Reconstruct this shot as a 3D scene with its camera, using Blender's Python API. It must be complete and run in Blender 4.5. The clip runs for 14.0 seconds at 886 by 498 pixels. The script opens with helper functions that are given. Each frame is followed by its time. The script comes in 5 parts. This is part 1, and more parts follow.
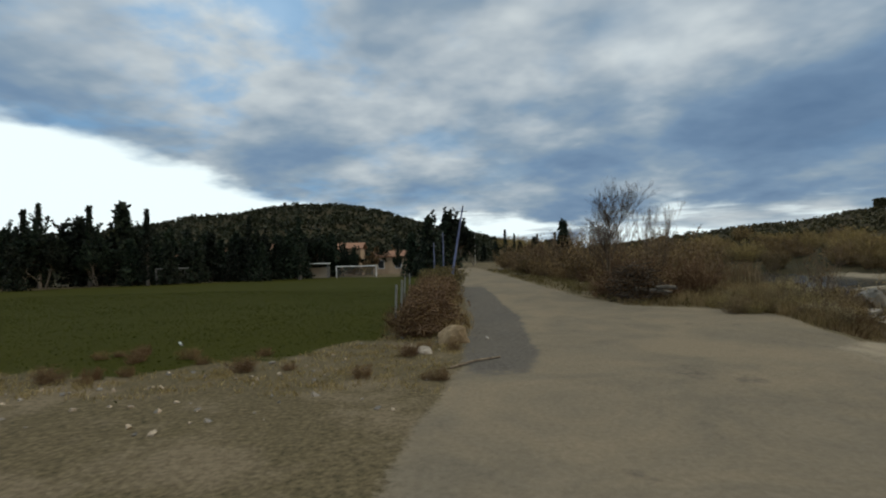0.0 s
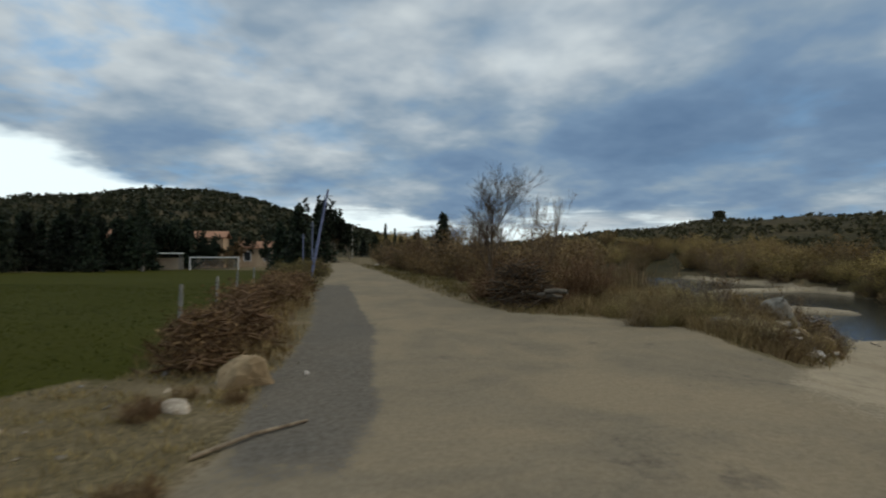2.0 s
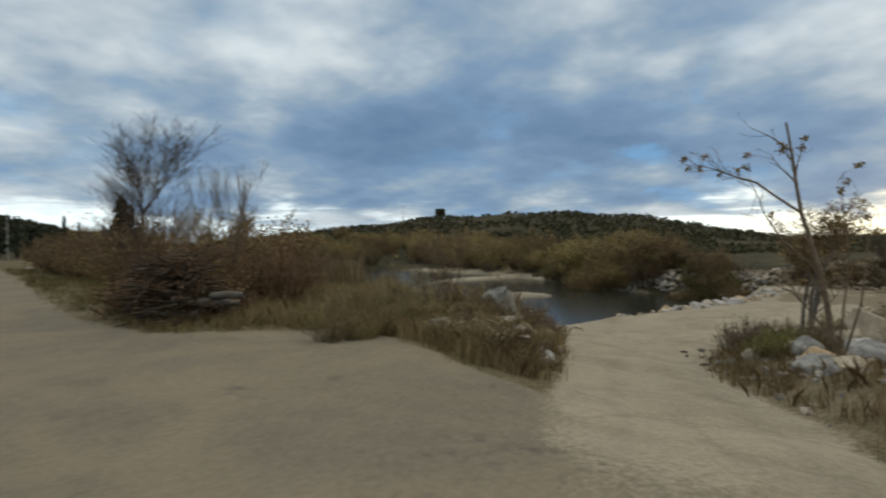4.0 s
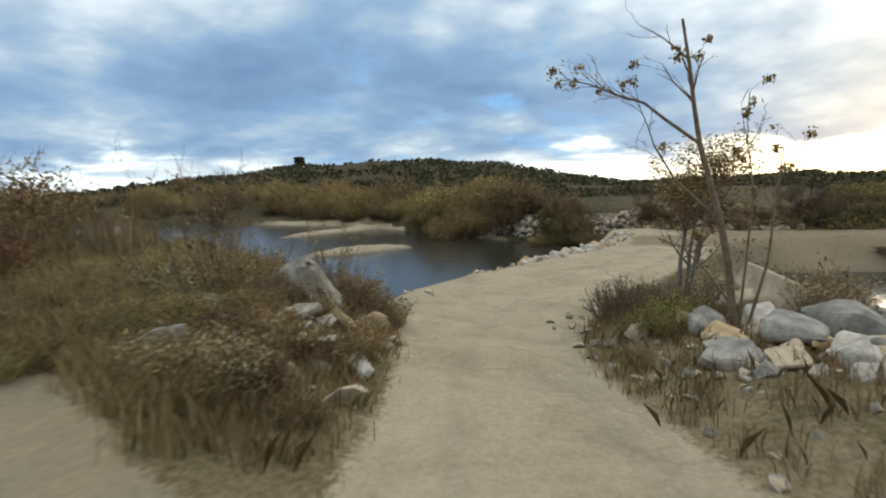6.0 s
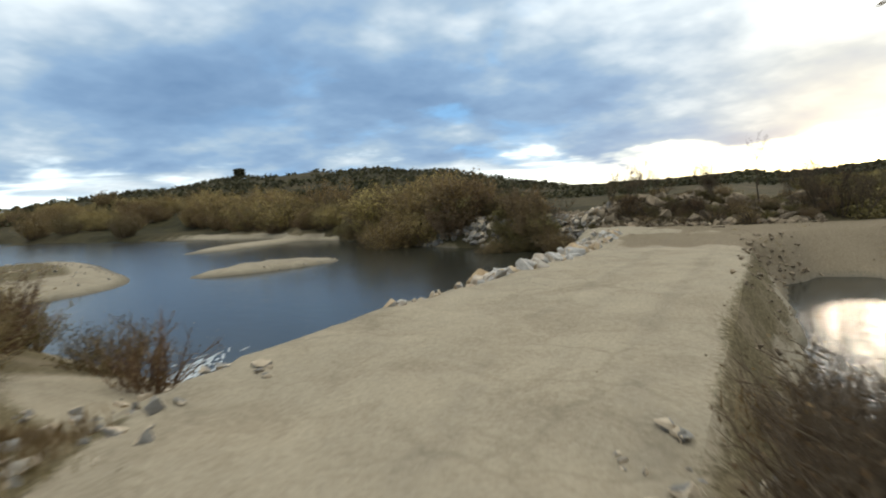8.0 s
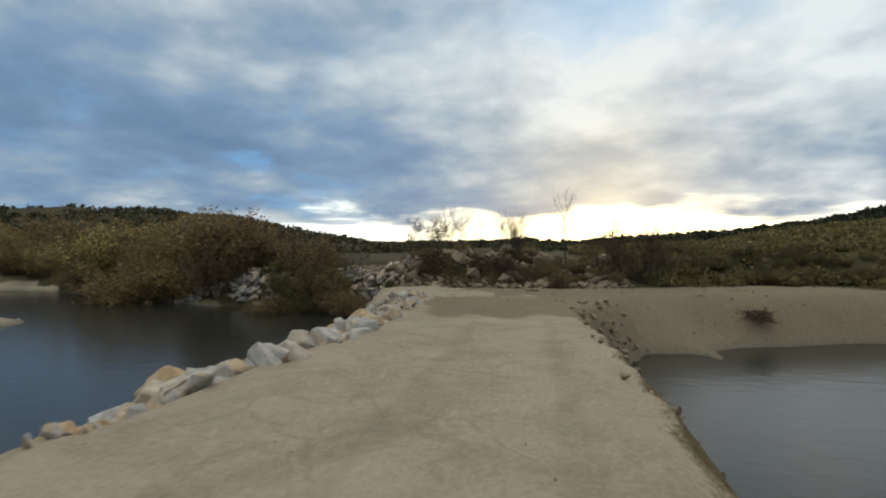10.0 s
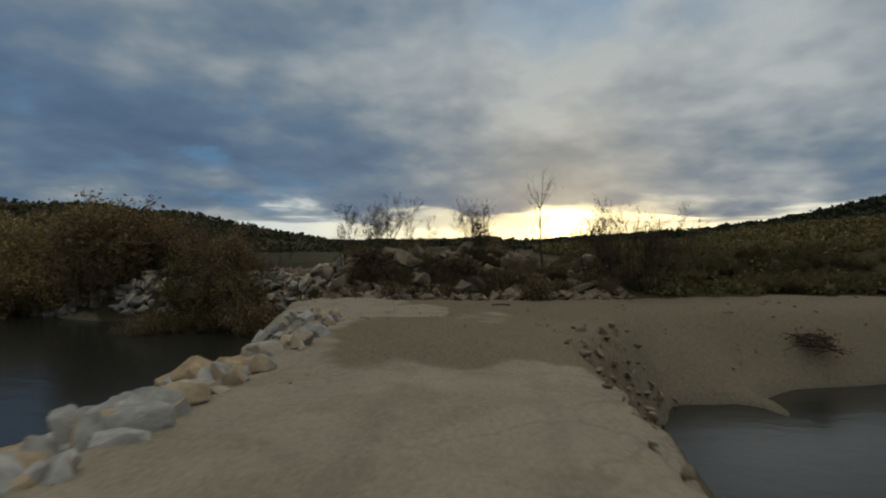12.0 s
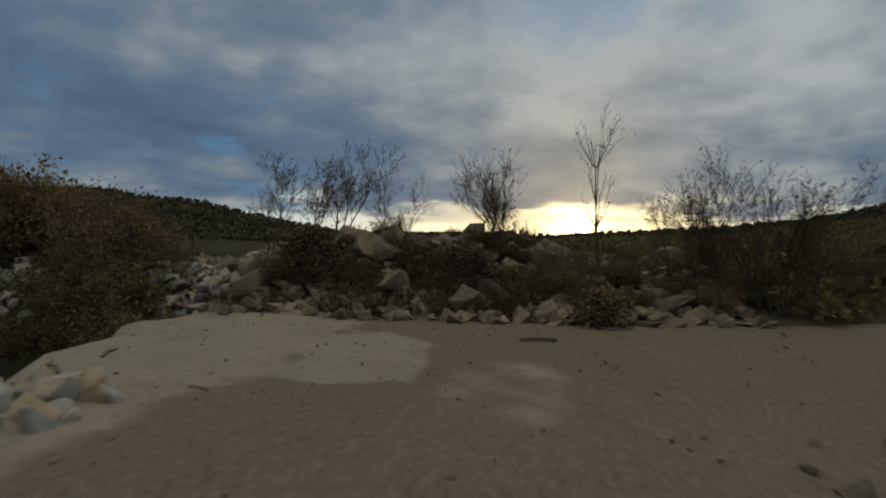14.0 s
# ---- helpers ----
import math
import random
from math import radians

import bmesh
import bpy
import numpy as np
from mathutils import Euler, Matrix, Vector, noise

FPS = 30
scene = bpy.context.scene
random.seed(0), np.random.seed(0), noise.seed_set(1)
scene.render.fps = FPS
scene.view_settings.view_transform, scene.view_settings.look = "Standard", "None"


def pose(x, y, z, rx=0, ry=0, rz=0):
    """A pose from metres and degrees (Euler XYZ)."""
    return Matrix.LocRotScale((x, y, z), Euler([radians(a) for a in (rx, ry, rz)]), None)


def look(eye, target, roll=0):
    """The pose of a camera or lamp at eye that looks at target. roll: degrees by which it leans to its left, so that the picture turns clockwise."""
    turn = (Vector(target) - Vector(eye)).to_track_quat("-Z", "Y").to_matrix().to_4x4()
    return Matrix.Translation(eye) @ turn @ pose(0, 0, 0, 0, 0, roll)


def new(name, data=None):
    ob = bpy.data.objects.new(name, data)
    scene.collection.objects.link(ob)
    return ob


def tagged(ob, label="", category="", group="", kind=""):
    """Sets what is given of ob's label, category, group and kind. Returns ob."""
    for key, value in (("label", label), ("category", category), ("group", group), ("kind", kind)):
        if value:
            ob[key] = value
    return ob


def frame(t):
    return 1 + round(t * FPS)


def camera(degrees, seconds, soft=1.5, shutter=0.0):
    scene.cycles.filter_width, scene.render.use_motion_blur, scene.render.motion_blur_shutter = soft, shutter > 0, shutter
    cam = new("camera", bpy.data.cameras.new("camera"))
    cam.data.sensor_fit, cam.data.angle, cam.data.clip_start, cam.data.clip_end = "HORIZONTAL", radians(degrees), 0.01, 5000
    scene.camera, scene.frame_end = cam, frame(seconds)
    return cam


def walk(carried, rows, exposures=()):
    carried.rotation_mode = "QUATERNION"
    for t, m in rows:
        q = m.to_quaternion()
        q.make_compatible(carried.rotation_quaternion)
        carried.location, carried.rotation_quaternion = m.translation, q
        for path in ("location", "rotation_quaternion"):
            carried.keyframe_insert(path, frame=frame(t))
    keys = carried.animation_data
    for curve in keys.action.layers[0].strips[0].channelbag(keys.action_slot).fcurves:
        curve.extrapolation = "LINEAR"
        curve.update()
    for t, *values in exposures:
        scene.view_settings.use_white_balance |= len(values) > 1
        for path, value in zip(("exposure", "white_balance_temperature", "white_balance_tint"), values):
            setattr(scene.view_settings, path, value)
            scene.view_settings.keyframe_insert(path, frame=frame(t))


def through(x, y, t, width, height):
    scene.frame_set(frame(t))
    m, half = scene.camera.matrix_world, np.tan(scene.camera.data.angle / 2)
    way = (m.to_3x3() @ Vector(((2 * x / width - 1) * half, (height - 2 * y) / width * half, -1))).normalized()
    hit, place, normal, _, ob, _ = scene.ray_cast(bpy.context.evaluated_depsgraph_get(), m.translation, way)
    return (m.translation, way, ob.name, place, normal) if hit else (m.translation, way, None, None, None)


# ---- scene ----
cam = camera(79.06, 14.0, soft=2.0, shutter=0.5)


def heading(x, y, z, turn, tilt, lean):
    """A camera pose from a place, a compass turn from +y, a tilt above the level and a lean, in degrees."""
    a, b = radians(turn), radians(tilt)
    way = Vector((math.sin(a) * math.cos(b), math.cos(a) * math.cos(b), math.sin(b)))
    return look((x, y, z), Vector((x, y, z)) + way, lean)


DRIVE = [
    (0.0, -1.20, -1.90, 1.68, -0.02, 0.48, -1.45),
    (0.5, -1.08, -1.28, 1.65, 1.53, 0.51, -0.93),
    (1.0, -0.85, -0.30, 1.62, 4.62, 0.50, -0.45),
    (1.5, -0.50, 0.86, 1.55, 8.24, 0.04, -0.11),
    (2.0, -0.18, 1.75, 1.56, 12.33, -0.08, 0.40),
    (2.2, 0.03, 2.10, 1.53, 14.16, -0.16, 0.26),
    (2.5, 0.27, 2.62, 1.51, 17.50, 0.14, 0.19),
    (3.0, 1.11, 3.69, 1.46, 23.74, -0.02, 0.19),
    (3.5, 1.91, 4.57, 1.35, 31.76, -0.31, -0.27),
    (4.0, 2.52, 4.92, 1.32, 39.77, -0.47, -0.62),
    (4.2, 2.80, 5.05, 1.30, 42.18, -0.63, -0.89),
    (5.3, 4.38, 5.92, 1.31, 50.20, -3.40, -1.60),
    (6.3, 6.24, 7.00, 1.28, 54.91, -6.78, -1.82),
    (6.5, 6.84, 7.29, 1.19, 55.53, -6.53, -1.73),
    (7.0, 8.59, 8.33, 0.92, 56.82, -5.04, -0.99),
    (7.5, 10.60, 9.40, 0.64, 57.38, -5.12, -2.62),
    (8.0, 12.39, 10.21, 0.45, 58.89, -5.36, -3.30),
    (8.2, 13.06, 10.52, 0.36, 60.76, -4.39, -3.16),
    (8.5, 14.11, 10.85, 0.27, 63.53, -2.98, -2.29),
    (9.0, 15.79, 11.29, 0.16, 70.41, -0.19, -0.57),
    (9.2, 16.41, 11.45, 0.11, 73.06, -0.15, -0.29),
    (11.3, 21.33, 11.96, 0.11, 83.81, 0.36, -0.17),
    (11.5, 22.04, 11.96, 0.19, 83.71, 0.15, 0.06),
    (12.0, 23.92, 12.04, 0.09, 84.22, -0.22, 0.16),
    (12.5, 25.80, 12.14, -0.02, 84.16, 0.01, -0.18),
    (13.0, 27.79, 12.17, -0.11, 83.77, 0.12, -0.61),
    (13.2, 28.53, 12.15, -0.14, 82.57, -0.33, -0.24),
    (13.5, 29.57, 12.27, -0.15, 83.32, -0.59, 0.26),
    (14.0, 31.23, 12.37, -0.18, 83.03, -0.83, 1.47),
]
EXPOSURE = [(0.0, 0.06), (2.3, 0.06), (3.2, 0.2), (4.2, 0.3), (6.3, 0.85), (7.5, 0.82), (9.2, 0.62), (11.3, -0.35), (12.0, -0.62), (12.5, -0.75), (14.0, -0.75)]
walk(cam, [(t, heading(*p)) for t, *p in DRIVE], EXPOSURE)

# ---- world, sun ----
SUN_TURN, SUN_UP = 97.0, 4.0


def link(nt, a, b):
    nt.links.new(a, b)


def node(nt, kind, **values):
    n = nt.nodes.new(kind)
    for key, value in values.items():
        if key in n.inputs:
            n.inputs[key].default_value = value
    return n


def math_node(nt, op, a, b=None, c=None, clamp=False):
    n = nt.nodes.new("ShaderNodeMath")
    n.operation, n.use_clamp = op, clamp
    for i, v in enumerate((a, b, c)):
        if v is None:
            continue
        if isinstance(v, (int, float)):
            n.inputs[i].default_value = v
        else:
            link(nt, v, n.inputs[i])
    return n.outputs[0]


def ramp_node(nt, fac, stops):
    n = nt.nodes.new("ShaderNodeValToRGB")
    el = n.color_ramp.elements
    while len(el) < len(stops):
        el.new(0.5)
    for e, (p, c) in zip(el, stops):
        e.position, e.color = p, (*c, 1) if len(c) == 3 else c
    link(nt, fac, n.inputs[0])
    return n.outputs[0]


def mix_node(nt, fac, a, b, blend="MIX"):
    n = nt.nodes.new("ShaderNodeMix")
    n.data_type, n.blend_type = "RGBA", blend
    for sock, v in ((n.inputs[0], fac), (n.inputs[6], a), (n.inputs[7], b)):
        if isinstance(v, (int, float)):
            sock.default_value = v
        elif isinstance(v, tuple):
            sock.default_value = (*v, 1) if len(v) == 3 else v
        else:
            link(nt, v, sock)
    return n.outputs[2]


def noise_node(nt, vec, scale, detail=4.0, rough=0.55, dist=0.0):
    n = node(nt, "ShaderNodeTexNoise", Scale=scale, Detail=detail, Roughness=rough, Distortion=dist)
    if vec is not None:
        link(nt, vec, n.inputs["Vector"])
    return n.outputs["Fac"]


def build_world():
    w = bpy.data.worlds.new("sky")
    scene.world = w
    w.use_nodes = True
    nt = w.node_tree
    nt.nodes.clear()
    sky = nt.nodes.new("ShaderNodeTexSky")
    sky.sky_type, sky.sun_disc = "NISHITA", False
    sky.sun_elevation, sky.sun_rotation = radians(SUN_UP), radians(SUN_TURN)
    sky.air_density, sky.dust_density, sky.ozone_density = 1.0, 1.5, 2.0
    co = nt.nodes.new("ShaderNodeTexCoord").outputs["Generated"]
    sep = nt.nodes.new("ShaderNodeSeparateXYZ")
    link(nt, co, sep.inputs[0])
    x, y, z = sep.outputs
    up = math_node(nt, "MAXIMUM", z, 0.0)

    def add(*vs):
        out = vs[0]
        for v in vs[1:]:
            out = math_node(nt, "ADD", out, v)
        return out

    def mul(*vs):
        out = vs[0]
        for v in vs[1:]:
            out = math_node(nt, "MULTIPLY", out, v)
        return out

    def step(v, a, b, lo=0.0, hi=1.0):
        n = nt.nodes.new("ShaderNodeMapRange")
        n.interpolation_type = "SMOOTHSTEP"
        for i, q in enumerate((v, a, b, lo, hi)):
            if isinstance(q, (int, float)):
                n.inputs[i].default_value = q
            else:
                link(nt, q, n.inputs[i])
        return n.outputs[0]

    def vec(*vs):
        n = nt.nodes.new("ShaderNodeCombineXYZ")
        for i, q in enumerate(vs):
            link(nt, q, n.inputs[i])
        return n.outputs[0]

    def toward(turn, up_angle=0.0):
        """Cosine of the angle to a direction given by its compass turn and its height, in degrees."""
        a, e = radians(turn), radians(up_angle)
        return math_node(nt, "MAXIMUM", add(mul(x, math.sin(a) * math.cos(e)), mul(y, math.cos(a) * math.cos(e)), mul(z, math.sin(e))), 0.0)

    def lobe(turn, power, up_angle=0.0):
        return math_node(nt, "POWER", toward(turn, up_angle), power)
    # the sheet lies level, so its lumps crowd together towards the horizon
    den = math_node(nt, "ADD", up, 0.24)
    flat = vec(math_node(nt, "DIVIDE", x, den), math_node(nt, "DIVIDE", y, den), mul(z, 0.6))
    big = noise_node(nt, flat, 0.8, 2.0, 0.5, 0.15)
    lump = noise_node(nt, flat, 2.0, 4.0, 0.48, 0.1)
    small = noise_node(nt, flat, 6.0, 3.0, 0.5, 0.1)
    d = add(mul(big, 0.40), mul(lump, 0.44), mul(small, 0.16))
    # a heavy slate bank low in the north-east, paler broken cloud in the north and over the sun
    bank = mul(math_node(nt, "MINIMUM", mul(lobe(42, 9.0), 1.5), 1.0), step(z, 0.05, 0.09), step(z, 0.20, 0.30, 1.0, 0.0))
    bank = add(bank, mul(lobe(70, 60.0, 8.0), 0.3))
    pale = add(mul(lobe(0, 18.0, 15.0), 0.5), mul(lobe(106, 14.0, 17.0), 0.55), mul(lobe(66, 26.0, 27.0), 0.6), mul(lobe(-22, 30.0, 14.0), 0.35))
    d = add(d, mul(bank, -0.058), mul(lobe(34, 20.0, 19.0), -0.03), mul(pale, 0.06))
    cloud = ramp_node(nt, d, [(0.28, (0.11, 0.18, 0.295)), (0.37, (0.15, 0.228, 0.348)), (0.43, (0.19, 0.275, 0.395)), (0.485, (0.275, 0.345, 0.425)), (0.55, (0.455, 0.495, 0.535)), (0.64, (0.71, 0.725, 0.72))])
    # small openings of clear blue
    hole = mul(step(noise_node(nt, flat, 2.2, 5.0, 0.55, 0.2), 0.48, 0.66), add(mul(lobe(-22, 10.0, 24.0), 0.7), mul(lobe(58, 30.0, 8.0), 0.5), mul(lobe(100, 40.0, 26.0), 0.5)))
    cloud = mix_node(nt, hole, cloud, (0.19, 0.42, 0.70))
    # bright clear gaps under the sheet's edge: streaky along the horizon, wide in the north-west and round the sun
    gap = lobe(-46, 11.0)
    near_sun = lobe(SUN_TURN - 4, 22.0)
    edge = add(z, mul(add(lump, -0.5), -0.13), mul(add(big, -0.5), -0.16), mul(add(small, -0.5), -0.05))
    top = add(0.066, mul(near_sun, 0.012), mul(gap, 0.25))
    band = step(edge, math_node(nt, "ADD", top, -0.030), math_node(nt, "ADD", top, 0.012), 1.0, 0.0)
    streak = noise_node(nt, vec(mul(x, 2.6), mul(y, 2.6), mul(z, 30.0)), 1.0, 5.0, 0.55, 0.3)
    open_sky = math_node(nt, "MINIMUM", add(mul(gap, 4.0), mul(near_sun, 0.55), step(streak, 0.40, 0.52), mul(step(z, 0.03, 0.05, 1.0, 0.0), 0.3)), 1.0)
    band = mul(band, open_sky)
    glow = mix_node(nt, lobe(SUN_TURN, 18.0), (0.97, 1.04, 1.04), (3.4, 2.65, 1.4))
    veil = mix_node(nt, band, cloud, glow)
    # the sun behind the gap, and the warm tint that it gives the cloud round it
    halo = mul(lobe(SUN_TURN, 900.0, SUN_UP - 1.5), add(mul(band, 0.9), 0.1))
    warm = mix_node(nt, halo, veil, (5.0, 3.9, 1.9), "ADD")
    warm = mix_node(nt, mul(lobe(SUN_TURN, 70.0, SUN_UP + 2), 0.2), warm, (1.3, 1.0, 0.55))
    # overcast cloud brightens towards the zenith
    warm = mix_node(nt, step(z, 0.42, 0.92), warm, (1.16, 1.13, 1.07))
    # Nishita sky seen through the thin parts of the sheet
    bg = nt.nodes.new("ShaderNodeBackground")
    link(nt, mix_node(nt, 1.0, warm, (0.94, 1.0, 1.02), "MULTIPLY"), bg.inputs[0])
    clear = nt.nodes.new("ShaderNodeBackground")
    link(nt, sky.outputs[0], clear.inputs[0])
    clear.inputs[1].default_value = 0.1
    both = nt.nodes.new("ShaderNodeMixShader")
    both.inputs[0].default_value = 0.06
    link(nt, bg.outputs[0], both.inputs[1])
    link(nt, clear.outputs[0], both.inputs[2])
    out = nt.nodes.new("ShaderNodeOutputWorld")
    link(nt, both.outputs[0], out.inputs[0])


build_world()
sun = new("sun", bpy.data.lights.new("sun", "SUN"))
sun.data.energy, sun.data.angle, sun.data.color = 0.6, radians(10), (1.0, 0.82, 0.6)
sun.matrix_world = look((0, 0, 0), (-math.sin(radians(SUN_TURN)), -math.cos(radians(SUN_TURN)), -math.tan(radians(SUN_UP + 3))))

# ---- lay of the land ----
WATER = -3.0
# the near side of the river is laid out from an origin of its own
NEAR_SIDE = (-1.2, -1.9)


def smooth(a, b, v):
    k = np.clip((v - a) / (b - a), 0, 1)
    return k * k * (3 - 2 * k)


def wave(x, y, size, seed):
    """Cheap smooth noise from a few crossed sines, about -1 to 1."""
    r = np.random.RandomState(seed)
    total = 0
    for k in range(7):
        a, p, s = r.uniform(0, 6.28), r.uniform(0, 6.28), r.uniform(0.6, 1.9) / size
        total = total + np.sin((x * math.cos(a) + y * math.sin(a)) * 6.28 * s + p)
    return total / 4.0


# skyline: turn in degrees, height over the valley in metres at 330 m
RIDGE_TURN = (-180, -90, -52, -38, -27, -20, -15, -9, -3, 6, 12, 20, 32, 38, 45, 52, 60, 66, 73, 82, 88, 96, 106, 114, 126, 150, 180)
RIDGE_UP = (10, 12, 12, 15, 25, 31, 33, 27, 17, 5, 4, 8, 14, 18, 19.5, 20, 17, 10, 3.5, 4, 4.5, 1.5, 1.0, 8, 23, 30, 10)
TRACK_X = (-5, 0, 4, 6.3, 8.6, 10.6, 12.4, 14, 15.8, 18, 21, 26, 31, 40, 60)
TRACK_Y = (-2, 2, 4.8, 6.5, 8.1, 9.6, 11.05, 12.2, 13.0, 13.2, 13.2, 13.0, 13.0, 13.0, 13.0)
TRACK_Z = (0, 0, -0.02, -0.17, -0.5, -0.8, -1.02, -1.18, -1.3, -1.33, -1.35, -1.45, -1.55, -1.5, -1.4)


def land(x, y):
    """Height of the ground."""
    x, y = np.asarray(x, float), np.asarray(y, float)
    bank = np.interp(y, (-60, -10, 0, 4, 6, 9, 12, 16, 22, 40, 90, 300), (16, 13, 10.5, 9.0, 8.5, 8.5, 8.7, 9.5, 10.5, 12, 18, 60)) + 0.5 * wave(x, y, 9, 3)
    fall = -0.018 * np.clip(y - NEAR_SIDE[1] - 12, 0, 70) * smooth(1, -3, x - NEAR_SIDE[0])
    bed = -3.5 + 0.18 * wave(x, y, 14, 5)
    z = (0.05 * wave(x, y, 11, 1)) * (1 - smooth(0, 1, x - bank)) + bed * smooth(0, 11, x - bank)
    z = z + fall
    # near gravel bars and the sandbar in the stream
    bar = np.exp(-(((x - 24 - (y - 44) * 0.3) / 7) ** 4 + ((y - 48) / 13) ** 4))
    z = np.where(x > bank + 1, np.maximum(z, -3.9 + 1.6 * bar), z)
    u, v = (x - 33.5) * 0.93 + (y - 35) * -0.36, (x - 33.5) * 0.36 + (y - 35) * 0.93
    z = np.where(x > bank + 3, np.maximum(z, -3.9 + 1.25 * np.exp(-((u / 5.6) ** 4 + (v / 2.3) ** 2)) + 0.05 * wave(x, y, 3, 8)), z)
    u, v = x - 47, y - 52
    z = np.where(x > bank + 3, np.maximum(z, -3.9 + 1.3 * np.exp(-((u / 9) ** 4 + (v / 3.0) ** 2))), z)
    # far bank
    far = np.interp(y, (-200, -30, -10, 2, 9, 16, 20, 26, 36, 44, 60, 120, 400), (52, 46, 40, 36.5, 34.0, 36.5, 41.5, 43.5, 45.5, 51, 55, 75, 160)) + 0.5 * wave(x, y, 7, 9)
    shelf = np.interp(y, (-40, 8, 17, 21, 30, 38, 60), (-1.5, -1.5, -1.5, -1.2, -1.4, -2.3, -2.4))
    rise = smooth(0, 3.2, x - far)
    z = np.where(x > far - 0.5, z * (1 - rise) + shelf * rise, z)
    crest = np.interp(y, (-40, 0, 6, 10, 13, 17, 19, 24, 60), (0.6, -0.2, -0.5, -0.72, -0.22, -0.22, -0.7, -0.8, -1.2))
    foot = np.interp(y, (-40, 0, 8, 17, 20, 60), (52, 46.5, 41.0, 39.2, 44, 52))
    z = z + (crest - shelf) * smooth(0, 4.0, x - foot)
    # right bank of the flat, rising to dark scrub
    z = z + 1.9 * smooth(-6, -22, y) * smooth(18, 30, x)
    # track and ford
    ty = np.interp(x, TRACK_X, TRACK_Y)
    tz = np.interp(x, TRACK_X, TRACK_Z) + 0.035 * wave(x, y, 3.1, 12)
    half = np.interp(x, (4, 8, 11, 14, 17, 20, 33, 35, 38), (2.2, 1.65, 1.5, 2.05, 2.7, 2.5, 2.3, 3.5, 4.4)) + 0.16 * wave(x, y, 3, 13)
    off = np.abs(y - ty) - half
    on = (x > 3) & (x < 40)
    k = 1 - smooth(-0.3, np.where(x < 15, 2.0, 1.2), off)
    dam = tz - np.maximum(off, 0) * np.where(y < ty, 1.4, 0.9)
    z = np.where(on & (x < 16), z * (1 - k) + tz * k, z)
    z = np.where(on & (x >= 13), np.maximum(z, dam), z)
    z = z + 0.17 * np.exp(-(((x - 33.6) / 1.6) ** 2 + ((y - 13.4) / 2.2) ** 4)) + 0.10 * smooth(14.6, 16.2, y) * smooth(30, 33, x) * smooth(41, 39, x)
    # low sand beach beside the near end of the ford
    z = np.where(x > 13, np.maximum(z, -1.45 - 0.42 * np.hypot(np.maximum(np.abs(x - 17.0) - 1.5, 0), np.maximum(np.abs(y - 14.2) - 1.6, 0))), z)
    # shallow bowl of the right-hand pool's spit
    spit = np.exp(-(((x - 35.8) / 3.0) ** 2 + ((y - 6.9 - 0.2 * (x - 35) - 0.3 * wave(x, y, 2.5, 33)) / 0.8) ** 2))
    z = np.where((x > 24) & (y < 10.5), np.maximum(z, -3.9 + 1.15 * spit), z)
    # mound of boulders beside the track
    h = np.hypot((x - 13.2) / 1.3, y - 7.0)
    z = np.where((x > 10) & (y < 11), np.maximum(z, -0.62 - 0.28 * np.maximum(h - 1.2, 0) - 0.25 * np.maximum(h - 3.2, 0) ** 2 + 0.06 * wave(x, y, 1.7, 61)), z)
    # hills round the valley
    r, a = np.hypot(x - 12, y - 10), np.degrees(np.arctan2(x - 12, y - 10))
    top = np.interp(a, RIDGE_TURN, RIDGE_UP)
    ramp = smooth(75, 330, r) * (1 - 0.8 * smooth(420, 1600, r))
    z = z + top * ramp * (1 + 0.05 * wave(x, y, 70, 21) * smooth(75, 200, r)) + 0.5 * wave(x, y, 38, 22) * smooth(70, 160, r)
    return z


def spaced(parts):
    out = []
    for a, b, step in parts:
        out.extend(np.arange(a, b - 1e-6, step))
    return np.array(out)


